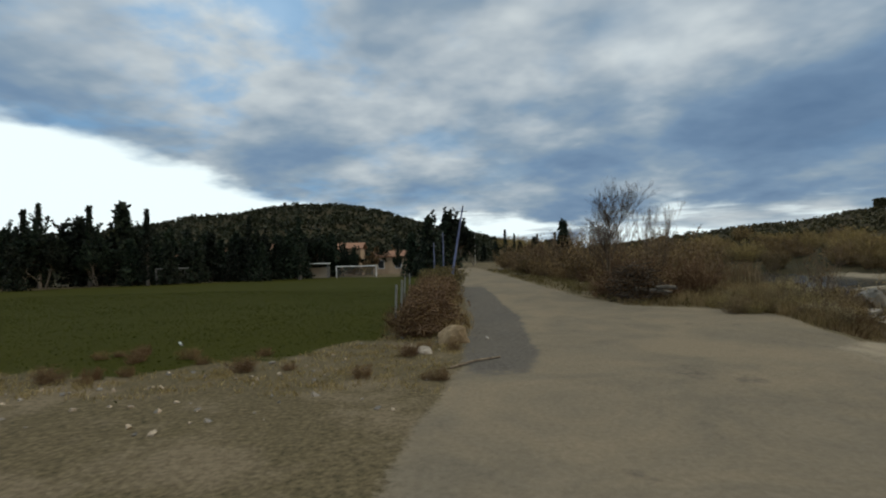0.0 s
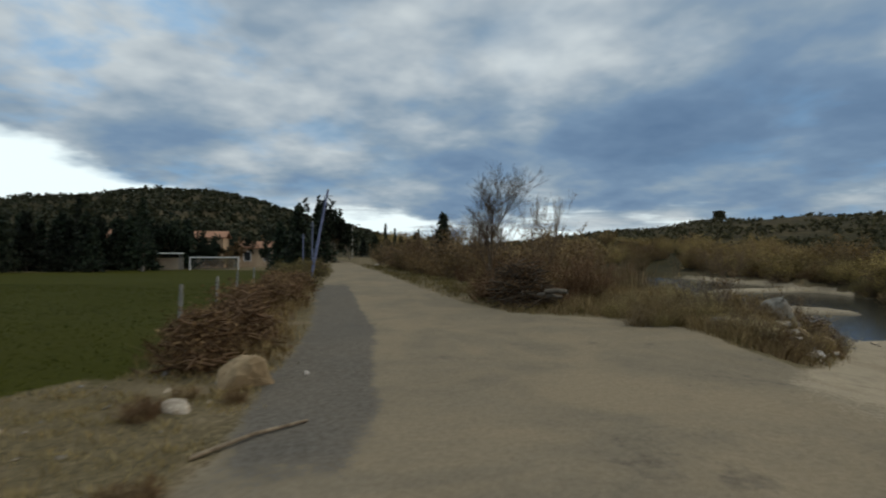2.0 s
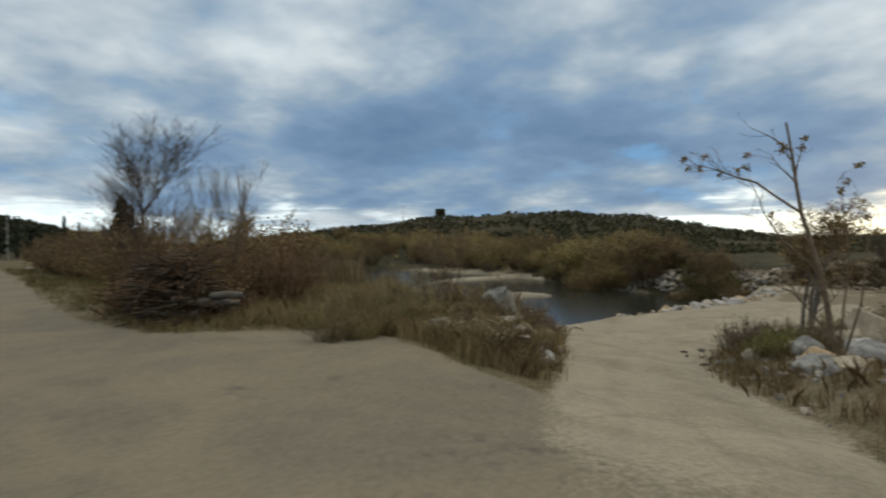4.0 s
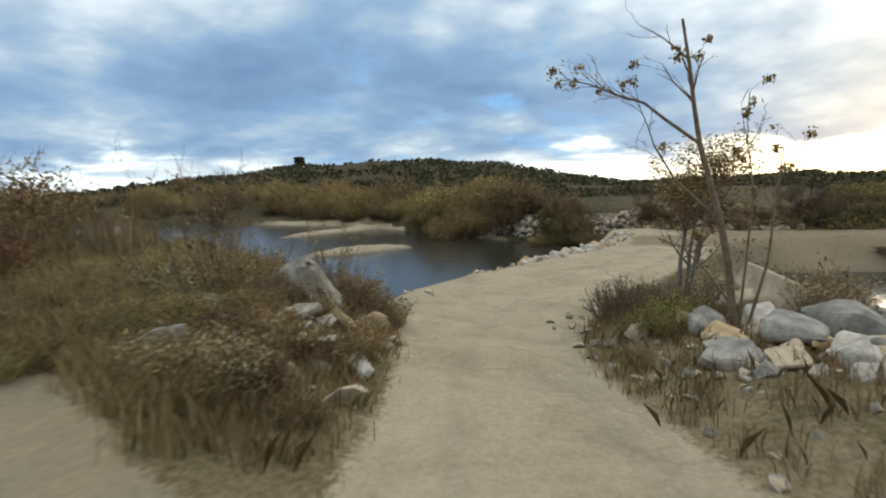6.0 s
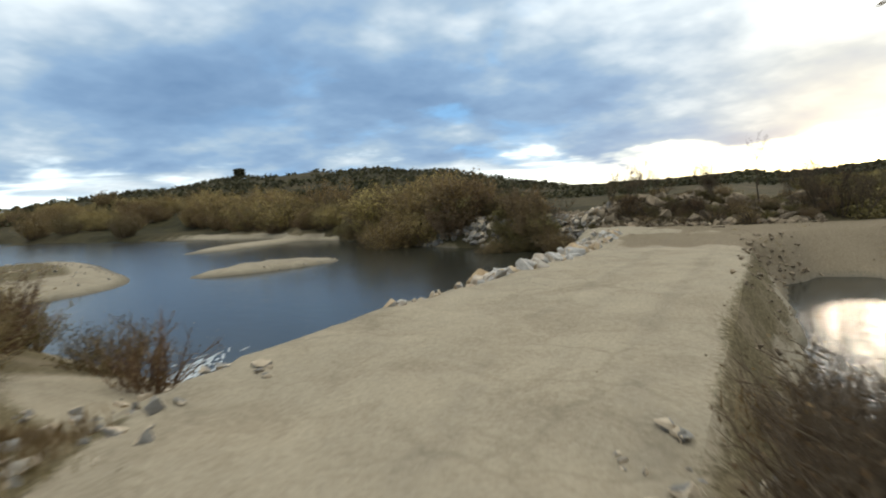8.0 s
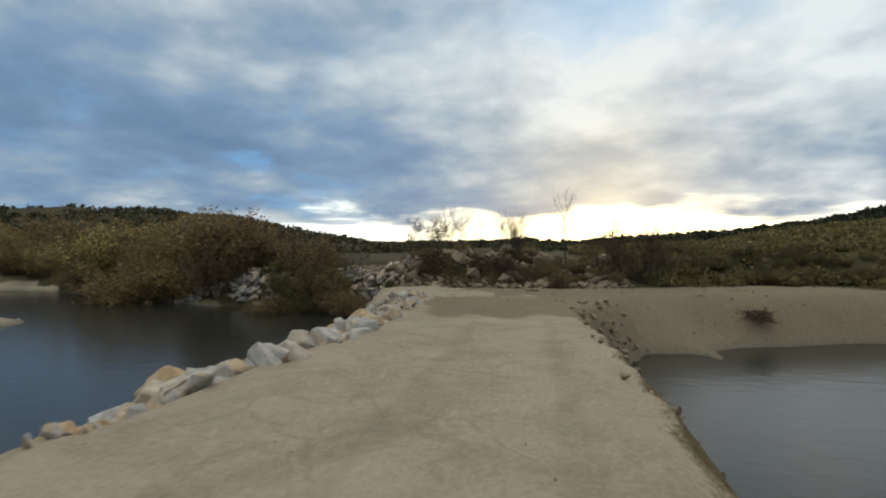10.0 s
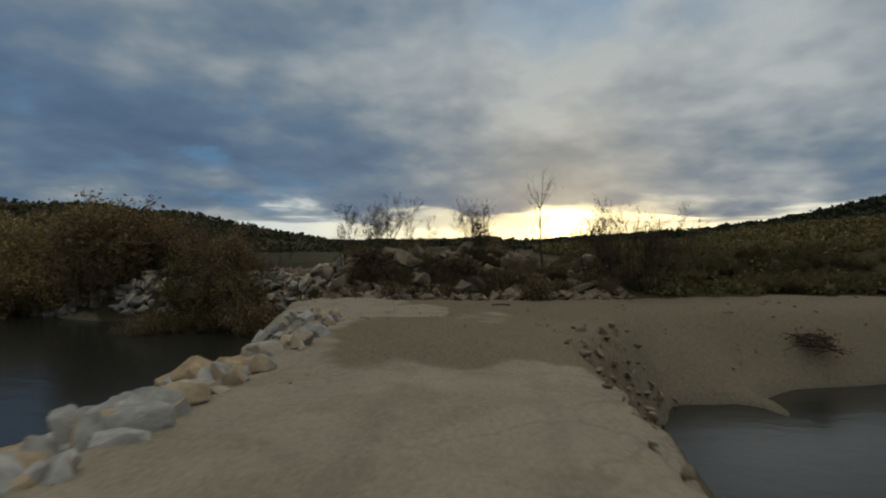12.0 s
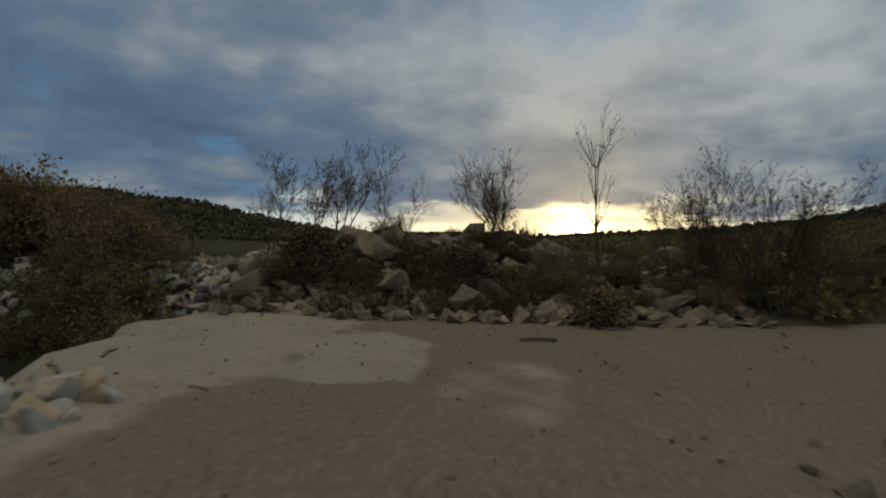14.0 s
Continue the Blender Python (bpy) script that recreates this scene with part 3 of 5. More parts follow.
def mesh_of(name, vs, fs, mats, smooth_shade=False):
    me = bpy.data.meshes.new(name)
    if isinstance(fs, np.ndarray):
        n, k = fs.shape
        me.vertices.add(len(vs))
        me.vertices.foreach_set("co", np.asarray(vs, np.float32).ravel())
        me.loops.add(n * k)
        me.loops.foreach_set("vertex_index", fs.astype(np.int32).ravel())
        me.polygons.add(n)
        me.polygons.foreach_set("loop_start", np.arange(0, n * k, k, dtype=np.int32))
        me.update(calc_edges=True)
    else:
        me.from_pydata(np.asarray(vs).tolist(), [], [tuple(f) for f in fs])
    for m in mats if isinstance(mats, (list, tuple)) else [mats]:
        me.materials.append(m)
    if smooth_shade:
        me.shade_smooth()
    return me


def part(name, me, parent, label=""):
    ob = new(name, me)
    ob.parent = parent
    return tagged(ob, label) if label else ob


def tubes(segs, sides=4):
    """Tapered tubes for rows of (x0, y0, z0, x1, y1, z1, r0, r1)."""
    s = np.asarray(segs, float)
    a, b = s[:, :3], s[:, 3:6]
    d = b - a
    d /= np.maximum(np.linalg.norm(d, axis=1), 1e-9)[:, None]
    ref = np.where(np.abs(d[:, 2:3]) > 0.9, np.array([[1.0, 0, 0]]), np.array([[0, 0, 1.0]]))
    u = np.cross(d, ref)
    u /= np.linalg.norm(u, axis=1)[:, None]
    v = np.cross(d, u)
    ang = np.arange(sides) * 2 * math.pi / sides
    ring = u[:, None] * np.cos(ang)[None, :, None] + v[:, None] * np.sin(ang)[None, :, None]
    lo, hi = a[:, None] + ring * s[:, 6][:, None, None], b[:, None] + ring * s[:, 7][:, None, None]
    vs = np.concatenate([lo, hi], 1).reshape(-1, 3)
    k = np.arange(sides)
    f = np.stack([k, (k + 1) % sides, (k + 1) % sides + sides, k + sides], 1)
    return vs, (f[None] + (np.arange(len(s)) * 2 * sides)[:, None, None]).reshape(-1, 4)


def cards(rng, pts, size, flat=0.0, long=1.6):
    """Small pointed leaves at the points, turned every way."""
    n = len(pts)
    a = rng.normal(size=(n, 3))
    a[:, 2] *= 1 - flat
    a /= np.linalg.norm(a, axis=1)[:, None]
    b = np.cross(a, rng.normal(size=(n, 3)))
    b /= np.linalg.norm(b, axis=1)[:, None]
    s = size * rng.uniform(0.6, 1.4, n)[:, None]
    p = np.asarray(pts)
    vs = np.stack([p - a * s * long / 2, p + b * s / 2, p + a * s * long / 2, p - b * s / 2], 1).reshape(-1, 3)
    return vs, np.arange(4 * n).reshape(-1, 4)


def unit(v):
    return v / max(np.linalg.norm(v), 1e-9)


def grow(rng, segs, tips, p, d, length, r, level, bend=0.18, up=0.06, kids=(5, 4, 4), shrink=0.55, angle=0.7, taper=0.35):
    steps = 5 if level < 2 else 3
    kid_at = sorted(rng.uniform(0.25, 1.0, kids[level])) if level < len(kids) else []
    step, k, r0 = length / steps, 0, r
    for i in range(steps):
        d = unit(d + rng.normal(0, bend, 3) + np.array([0, 0, up]))
        q = p + d * step
        r1 = max(r0 * (1 - (i + 1) / steps * (1 - taper)), 0.0022)
        segs.append((*p, *q, r, r1))
        while k < len(kid_at) and kid_at[k] <= (i + 1) / steps:
            side = unit(np.cross(d, rng.normal(size=3)))
            kd = unit(d * math.cos(angle) + side * math.sin(angle) * rng.uniform(0.7, 1.3))
            grow(rng, segs, tips, q, kd, length * shrink * rng.uniform(0.7, 1.15), max(r1 * 0.62, 0.0032), level + 1, bend, up, kids, shrink, angle, taper)
            k += 1
        p, r = q, r1
        if level >= len(kids) - 1:
            tips.append(p)


def split_tubes(segs, cut):
    thick = [s for s in segs if s[6] >= cut]
    thin = [s for s in segs if s[6] < cut]
    return thick, thin


def tree_meshes(name, seed, height, stems=1, spread=0.25, r=0.05, kids=(6, 5, 4), angle=0.6, shrink=0.5, up=0.08, leaf=0.0, leaves=0, leaf_mat=None, bark=None, twig=None, bend=0.12, bunch=0, low=None):
    """Trunk-and-limb mesh and crown mesh of a leafless or sparsely leaved tree."""
    rng = np.random.RandomState(seed)
    segs, tips = [], []
    for k in range(stems):
        a = rng.uniform(0, 6.28)
        d = unit(np.array([math.cos(a) * spread, math.sin(a) * spread, 1.0])) if stems > 1 or spread else np.array([0, 0, 1.0])
        p = np.array([math.cos(a), math.sin(a), 0]) * (0.12 * (stems > 1)) + np.array([0, 0, -0.15])
        grow(rng, segs, tips, p, d, height * rng.uniform(0.8, 1.0), r * rng.uniform(0.7, 1.0), 0, bend, up, kids, shrink, angle)
    thick, thin = split_tubes(segs, r * 0.35)
    trunk = mesh_of(name + "_trunk", *tubes(thick, 6), bark or M_BARK, True)
    vs, fs = tubes(thin, 3)
    if leaves:
        t = np.array(tips)
        if low is not None:
            t = t[t[:, 2] > low]
        if bunch:
            t = t[rng.choice(len(t), bunch)]
        pick = t[rng.randint(0, len(t), leaves)] + rng.normal(0, 0.06 if not bunch else 0.05, (leaves, 3))
        lv, lf = cards(rng, pick, leaf)
        n = len(fs)
        fs = np.concatenate([fs, lf + len(vs)])
        vs = np.concatenate([vs, lv])
        crown = mesh_of(name + "_crown", vs, fs, [twig or M_TWIG, leaf_mat])
        idx = np.zeros(len(fs), np.int32)
        idx[n:] = 1
        crown.polygons.foreach_set("material_index", idx)
    else:
        crown = mesh_of(name + "_crown", vs, fs, twig or M_TWIG)
    return trunk, crown


def shrub_meshes(name, seed, height, radius, stems, leaves, leaf, leaf_mat, twig=None, dome=True):
    """Stems and foliage of a bushy clump."""
    rng = np.random.RandomState(seed)
    segs, pts = [], []
    for k in range(stems):
        a, q = rng.uniform(0, 6.28), radius * 0.35 * math.sqrt(rng.uniform())
        p = np.array([math.cos(a) * q, math.sin(a) * q, -0.15])
        lean = rng.uniform(0.1, 0.9) * radius / height
        d = unit(np.array([math.cos(a) * lean, math.sin(a) * lean, 1.0]))
        L, r = height * rng.uniform(0.6, 1.05) * (1 - 0.25 * lean), 0.012 * height
        for i in range(5):
            d = unit(d + rng.normal(0, 0.13, 3))
            e = p + d * L / 5
            segs.append((*p, *e, r * (1 - i * 0.17), r * (1 - (i + 1) * 0.17)))
            if i:
                for _ in range(3):
                    td = unit(d + rng.normal(0, 0.6, 3))
                    tl = L * rng.uniform(0.1, 0.26)
                    f = p + (e - p) * rng.uniform()
                    segs.append((*f, *(f + td * tl), r * 0.4, r * 0.15))
                    pts.append(f + td * tl * rng.uniform(0.3, 1))
            p = e
        pts.append(p)
    stem = mesh_of(name + "_stems", *tubes(segs, 3), twig or M_TWIG)
    pts = np.array(pts)
    at = pts[rng.randint(0, len(pts), leaves)] + rng.normal(0, 0.055 * height, (leaves, 3))
    at[:, 2] = np.maximum(at[:, 2], 0.02)
    return stem, mesh_of(name + "_leaves", *cards(rng, at, leaf), leaf_mat)


def rock_mesh(name, seed, mat, corners=15, round_off=0.035, cuts=1, rough=1.0):
    """A broken angular boulder about one metre across."""
    rng = np.random.RandomState(seed)
    d = rng.normal(size=(corners, 3))
    d /= np.linalg.norm(d, axis=1)[:, None]
    pts = d * rng.uniform(0.42, 0.58, (corners, 1)) * np.array([rng.uniform(0.95, 1.2), rng.uniform(0.75, 1.0), rng.uniform(0.62, 0.85)])
    bm = bmesh.new()
    for p in pts:
        bm.verts.new(p)
    bmesh.ops.convex_hull(bm, input=bm.verts[:])
    for v in [v for v in bm.verts if not v.link_faces]:
        bm.verts.remove(v)
    bmesh.ops.dissolve_limit(bm, angle_limit=radians(16), verts=bm.verts[:], edges=bm.edges[:])
    bmesh.ops.bevel(bm, geom=bm.edges[:], offset=round_off, segments=1, affect="EDGES", profile=0.5)
    bmesh.ops.triangulate(bm, faces=bm.faces[:])
    bmesh.ops.subdivide_edges(bm, edges=bm.edges[:], cuts=cuts, use_grid_fill=True)
    off = Vector(rng.uniform(-50, 50, 3))
    for v in bm.verts:
        v.co += v.co.normalized() * (0.045 * noise.noise(v.co * 3.5 + off) + 0.03 * noise.noise(v.co * 9 + off)) * rough
    me = bpy.data.meshes.new(name)
    bm.to_mesh(me)
    bm.free()
    me.materials.append(mat)
    me.shade_smooth()
    me.set_sharp_from_angle(angle=radians(24))
    return me


def rock_field(name, meshes, rows, label, seed=1):
    """Many rocks joined as one object: rows of x, y, size."""
    rng = random.Random(seed)
    data = []
    for me in meshes:
        v = np.empty(len(me.vertices) * 3)
        me.vertices.foreach_get("co", v)
        data.append((v.reshape(-1, 3), [tuple(p.vertices) for p in me.polygons]))
    vs, fs, n = [], [], 0
    for x, y, s in rows:
        v, f = rng.choice(data)
        m = np.array(pose(0, 0, 0, rng.uniform(-25, 25), rng.uniform(-25, 25), rng.uniform(0, 360)).to_3x3())
        k = np.array([rng.uniform(0.9, 1.25), rng.uniform(0.8, 1.1), rng.uniform(0.85, 1.2)]) * s
        vs.append((v * k) @ m.T + np.array([x, y, ground_at(x, y) + s * 0.12]))
        fs.extend(tuple(i + n for i in p) for p in f)
        n += len(v)
    me = mesh_of(name, np.concatenate(vs), fs, meshes[0].materials[0], True)
    me.set_sharp_from_angle(angle=radians(24))
    return tagged(new(name, me), label, "rocks", kind="stuff")


ORIGIN = [0.0, 0.0]


def ground_at(x, y):
    return float(land(np.array(x), np.array(y)))


def place_thing(name, x, y, z=None, turn=0.0, size=1.0, tilt=(0, 0)):
    e = new(name)
    e.empty_display_size = 0.2
    x, y = x + ORIGIN[0], y + ORIGIN[1]
    zz = ground_at(x, y) if z is None else z
    e.matrix_world = pose(x, y, zz, tilt[0], tilt[1], turn) @ (Matrix.Diagonal((*size, 1)) if isinstance(size, tuple) else Matrix.Scale(size, 4))
    return e


TREE_PARTS = ("trunk", "crown")


def plant(name, meshes, x, y, turn=0.0, size=1.0, label="", category="", group="", parts=TREE_PARTS, z=None, tilt=(0, 0)):
    e = place_thing(name, x, y, z, turn, size, tilt)
    for n, me in zip(parts, meshes):
        ob = part(n, me, e)
        if parts is not TREE_PARTS:
            tagged(ob, kind="stuff")
    return tagged(e, label, category, group)


rnd = random.Random(7)


def boulder(meshes, x, y, size, label, group="", sink=0.22, name="boulder", z=None, flat=1.0):
    ob = new(name, rnd.choice(meshes))
    x, y = x + ORIGIN[0], y + ORIGIN[1]
    zz = ground_at(x, y) if z is None else z
    sz = size * rnd.uniform(0.85, 1.2) * flat
    ob.matrix_world = pose(x, y, zz + sz * (0.36 - sink), rnd.uniform(-18, 18), rnd.uniform(-18, 18), rnd.uniform(0, 360)) @ Matrix.Diagonal((size * rnd.uniform(0.9, 1.25), size * rnd.uniform(0.8, 1.1), sz, 1))
    return tagged(ob, label, "rock", group)


M_ROCK_FIELD = plain("rock_mixed", (0.125, 0.114, 0.098), (0.29, 0.268, 0.232), 5.0, 0.92, 0.7, by="island", spread=0.3, second=((0.28, 0.22, 0.15), (0.44, 0.36, 0.26)))
ROCKS = [rock_mesh("rock_%d" % k, 40 + k, M_ROCK) for k in range(7)]
MIXED_ROCKS = [rock_mesh("mixed_rock_%d" % k, 80 + k, M_ROCK_FIELD, 11) for k in range(6)]
BROWN_ROCKS = [rock_mesh("brown_rock_%d" % k, 180 + k, M_ROCK_BROWN, 10, 0.02, 1, 0.7) for k in range(6)]
M_PALE_FIELD = plain("rock_pale_mixed", (0.27, 0.245, 0.21), (0.52, 0.48, 0.42), 5.0, 0.9, 0.9, by="island", spread=0.25, second=((0.24, 0.17, 0.10), (0.42, 0.32, 0.20)))
PALE_FIELD = [rock_mesh("pale_field_%d" % k, 70 + k, M_PALE_FIELD, 12) for k in range(6)]
PALE = [rock_mesh("pale_rock_%d" % k, 60 + k, M_ROCK_PALE) for k in range(7)]


def blades(name, pts, height, width, mat, label, category, seed=1, droop=0.35, kinds=1):
    """One object of many thin grass blades."""
    rng = np.random.RandomState(seed)
    p = np.asarray(pts, float)
    n = len(p)
    h = height * rng.uniform(0.45, 1.2, n)
    a = rng.uniform(0, 6.28, n)
    side = np.stack([np.cos(a), np.sin(a), 0 * a], 1) * (width * rng.uniform(0.6, 1.3, n))[:, None]
    bend = np.stack([rng.normal(0, droop, n), rng.normal(0, droop, n), np.ones(n)], 1)
    tip = p + bend * h[:, None]
    mid = p + bend * np.array([0.35, 0.35, 1.0]) * (h * 0.55)[:, None]
    vs = np.stack([p - side, p + side, mid + side * 0.7, tip, mid - side * 0.7], 1).reshape(-1, 3)
    fs = np.arange(5 * n).reshape(-1, 5)
    me = mesh_of(name, vs, fs, mat)
    return tagged(new(name, me), label, category, kind="stuff")


def scatter(n, box, keep=None, seed=1, clump=0.0):
    """Points on the ground within x0, y0, x1, y1, gathered in tufts."""
    rng = np.random.RandomState(seed)
    x0, y0, x1, y1 = box
    m = n if not clump else max(1, n // 24)
    x, y = rng.uniform(x0, x1, m) + ORIGIN[0], rng.uniform(y0, y1, m) + ORIGIN[1]
    if keep is not None:
        k = keep(x, y)
        x, y = x[k], y[k]
    if clump:
        x = (x[:, None] + rng.normal(0, clump, (len(x), 24))).ravel()
        y = (y[:, None] + rng.normal(0, clump, (len(y), 24))).ravel()
    return np.stack([x, y, land(x, y) - 0.02], 1)

# ---- far woods on the slopes ----


def far_woods(name, n, turns, tall, mat, thick, seed, label):
    rng = np.random.RandomState(seed)
    r = np.exp(rng.uniform(math.log(100), math.log(430), n))
    a = rng.uniform(*turns, n)
    x, y = 12 + r * np.sin(np.radians(a)), 10 + r * np.cos(np.radians(a))
    keep = (wave(x, y, 60, 55) > thick) & ((x > 62) | (y > 85) | (x < -18)) & ~((x > 12) & (x < 75) & (y < 150) & (y > -16))
    keep &= ~((np.abs(x + 12) < 14) & (y < 115) & (y > 30))
    x, y, r = x[keep], y[keep], r[keep]
    z = land(x, y)
    per = 9
    h = rng.uniform(0.6, 1.7, len(x)) * np.clip(r / 130, 0.7, 1.5) * tall
    t = rng.normal(size=(len(x), per, 3))
    t /= np.linalg.norm(t, axis=2)[:, :, None]
    t *= rng.uniform(0.5, 1.0, (len(x), per, 1))
    pts = np.stack([x, y, z + h * 0.45], 1)[:, None] + t * np.stack([h * 0.55, h * 0.55, h * 0.55], 1)[:, None]
    vs, fs = cards(rng, pts.reshape(-1, 3), 1.0, 0, 1.3)
    c = pts.reshape(-1, 3).repeat(4, 0)
    vs = c + (vs - c) * (h * 0.5).repeat(per * 4)[:, None]
    tagged(new(name, mesh_of(name, vs, fs, mat)), label, "trees", kind="stuff")


far_woods("pine_woods", 13000, (-75, 10), 0.95, M_PINES, -2.0, 31, "dense dark pine woods on the hill behind the houses")
far_woods("hill_scrub", 10000, (10, 104), 0.85, M_WOODS, -0.35, 32, "scattered olive brown scrub on the far hills")
far_woods("dark_woods", 6500, (104, 165), 1.05, M_PINES, -1.0, 33, "dark wooded slope with pines along the skyline")


def skyline_clump():
    rng = np.random.RandomState(8)
    a = radians(38.8)
    cx, cy = 12 + 322 * math.sin(a), 10 + 322 * math.cos(a)
    e = place_thing("tree_clump", cx, cy, size=0.8)
    segs = [(u, 0, -1, u * 1.1, 0, 5, 0.3, 0.15) for u in (-3, -1, 1.2, 3)]
    part("trunk", mesh_of("clump_trunk", *tubes(segs, 5), M_BARK), e)
    pts = rng.uniform(-1, 1, (900, 3)) * np.array([3.9, 2.0, 3.0]) + np.array([0, 0, 4.2])
    pts = pts[np.abs(pts[:, 0] / 4.3) ** 3 + np.abs((pts[:, 2] - 4) / 3.4) ** 3 < 1]
    part("crown", mesh_of("clump_crown", *cards(rng, pts - np.array([0, 0, 0.7]), 1.0, 0, 1.3), M_WOODS), e)
    tagged(e, "dark clump of tall trees on the skyline", "trees")


skyline_clump()


def hillside_scrub():
    """Dense low scrub clothing the slope behind the sandy flat."""
    rng = np.random.RandomState(37)
    n = 9000
    x, y = rng.uniform(36, 95, n), 7 - 80 * rng.uniform(0, 1, n) ** 1.5
    keep = (masks(x, y, land(x, y))["m_wood"] > 0.6) & (wave(x, y, 9, 57) > -1.3)
    x, y = x[keep], y[keep]
    per = 26
    h = rng.uniform(0.3, 0.8, len(x)) * np.clip(np.hypot(x - 32, y - 12) / 30, 0.8, 1.5)
    t = rng.normal(size=(len(x), per, 3))
    t /= np.linalg.norm(t, axis=2)[:, :, None]
    t *= rng.uniform(0.4, 1.0, (len(x), per, 1))
    pts = np.stack([x, y, land(x, y) + h * 0.4], 1)[:, None] + t * np.stack([h * 0.8, h * 0.8, h * 0.5], 1)[:, None]
    vs, fs = cards(rng, pts.reshape(-1, 3), 1.0, 0, 1.5)
    c = pts.reshape(-1, 3).repeat(4, 0)
    vs = c + (vs - c) * (h * 0.24).repeat(per * 4)[:, None]
    tagged(new("hillside_scrub", mesh_of("hillside_scrub", vs, fs, M_SCRUB)), "dense dark scrub on the slope behind the sandy flat", "scrub", kind="stuff")


hillside_scrub()

# ---- wood, houses and pitch on the near side ----


def conifer_meshes(name, seed, height, width, narrow=False):
    rng = np.random.RandomState(seed)
    segs = [(0, 0, -0.3, 0, 0, height * 0.55, 0.03 * height, 0.018 * height), (0, 0, height * 0.55, 0.05, 0, height, 0.018 * height, 0.004)]
    pts = []
    tiers = int(height * 4.5)
    for i in range(tiers):
        f = (i + 0.5) / tiers
        reach = width * ((1 - f) ** (0.9 if not narrow else 0.8)) * (1 if not narrow else min(1, 0.35 + f * 3))
        z = height * (0.06 + 0.93 * f)
        for _ in range(9 if not narrow else 7):
            a, q = rng.uniform(0, 6.28), reach * rng.uniform(0.55, 1.15)
            e = np.array([math.cos(a) * q, math.sin(a) * q, z - (0.18 * q if not narrow else -0.6 * q)])
            segs.append((0, 0, z, *e, 0.02, 0.006))
            for s in np.linspace(0.25, 1, 8):
                pts.append(np.array([0, 0, z]) * (1 - s) + e * s + rng.normal(0, 0.07 * width + 0.03, 3))
    trunk = mesh_of(name + "_trunk", *tubes(segs, 4), M_BARK)
    return trunk, mesh_of(name + "_crown", *cards(rng, np.array(pts), 0.27 if not narrow else 0.17), M_CONIFER)


PINES = [conifer_meshes("pine_%d" % k, 100 + k, 6.0, 1.9) for k in range(3)]
CYPRESS = [conifer_meshes("cypress_%d" % k, 110 + k, 7.5, 0.75, True) for k in range(2)]


def round_tree(name, seed, height, mat):
    return tree_meshes(name, seed, height, 3, 0.35, 0.07, (6, 5, 3), 0.7, 0.5, 0.05, 0.2, 5200, mat)


OAKS = [round_tree("round_tree_%d" % k, 120 + k, 4.6, M_CONIFER) for k in range(2)]
BROWNS = [round_tree("brown_tree_%d" % k, 125 + k, 4.0, M_BROWN) for k in range(2)]


def near_side_wood():
    rs = random.Random(3)
    # dark belt behind the pitch
    for k in range(46):
        f = k / 45
        x, y = -58 + f * 42, 38 + f * 24 + rs.uniform(-3, 6)
        if k % 7 == 3:
            plant("cypress", rs.choice(CYPRESS), x, y, rs.uniform(0, 360), rs.uniform(0.8, 1.1), "tall narrow dark green cypress in the belt by the pitch", "tree", "belt of dark trees")
        else:
            plant("pine_tree", rs.choice(PINES + OAKS), x, y, rs.uniform(0, 360), rs.uniform(0.62, 0.92), "dense dark green tree in the belt by the pitch", "tree", "belt of dark trees")
    for x, y, s in ((-42.5, 48.5, 1.05), (-39.5, 50.5, 1.0), (-38.8, 51.5, 1.08), (-46.5, 46, 1.0)):
        plant("cypress", rs.choice(CYPRESS), x, y, rs.uniform(0, 360), s, "tall narrow dark green cypress above the belt", "tree", "belt of dark trees")
    for x, y, s in ((-33.4, 56, 1.38), (-37.2, 55, 1.15)):
        plant("pine_tree", PINES[0], x, y, rs.uniform(0, 360), s, "tall pointed conifer standing above the belt", "tree", "belt of dark trees")
    # trees round the houses and at the far end of the road
    for k in range(26):
        x, y = rs.uniform(-32, -3), rs.uniform(74, 96)
        plant("bushy_tree", rs.choice(OAKS + BROWNS), x, y, rs.uniform(0, 360), rs.uniform(0.6, 0.95), "bushy dark tree among the far houses", "tree", "trees round the houses")
    for x, y, s in ((-1.5, 57, 1.0), (0.4, 60, 1.0), (2.2, 62, 0.95), (-3.5, 60, 0.8), (1.2, 66, 0.9), (4.0, 70, 0.7)):
        plant("pine_tree", rs.choice(OAKS + PINES), x, y, rs.uniform(0, 360), s, "dark evergreen at the far end of the road", "tree", "evergreens at the road's end")
    for k in range(14):
        x = 4 + k * 1.6
        plant("pine_tree", rs.choice(CYPRESS + PINES), x, rs.uniform(84, 100), rs.uniform(0, 360), rs.uniform(0.45, 0.75), "small dark conifer on the far skyline", "tree", "far row of conifers")
    plant("pine_tree", PINES[1], 8.8, 39.2, 40, (0.62, 0.62, 0.62), "dark cone-shaped fir rising from the hedge", "tree")


ORIGIN[:] = NEAR_SIDE
near_side_wood()


def box_bm(bm, x0, y0, z0, x1, y1, z1):
    vs = [bm.verts.new(p) for p in ((x0, y0, z0), (x1, y0, z0), (x1, y1, z0), (x0, y1, z0), (x0, y0, z1), (x1, y0, z1), (x1, y1, z1), (x0, y1, z1))]
    for f in ((3, 2, 1, 0), (4, 5, 6, 7), (0, 1, 5, 4), (1, 2, 6, 5), (2, 3, 7, 6), (3, 0, 4, 7)):
        bm.faces.new([vs[i] for i in f])


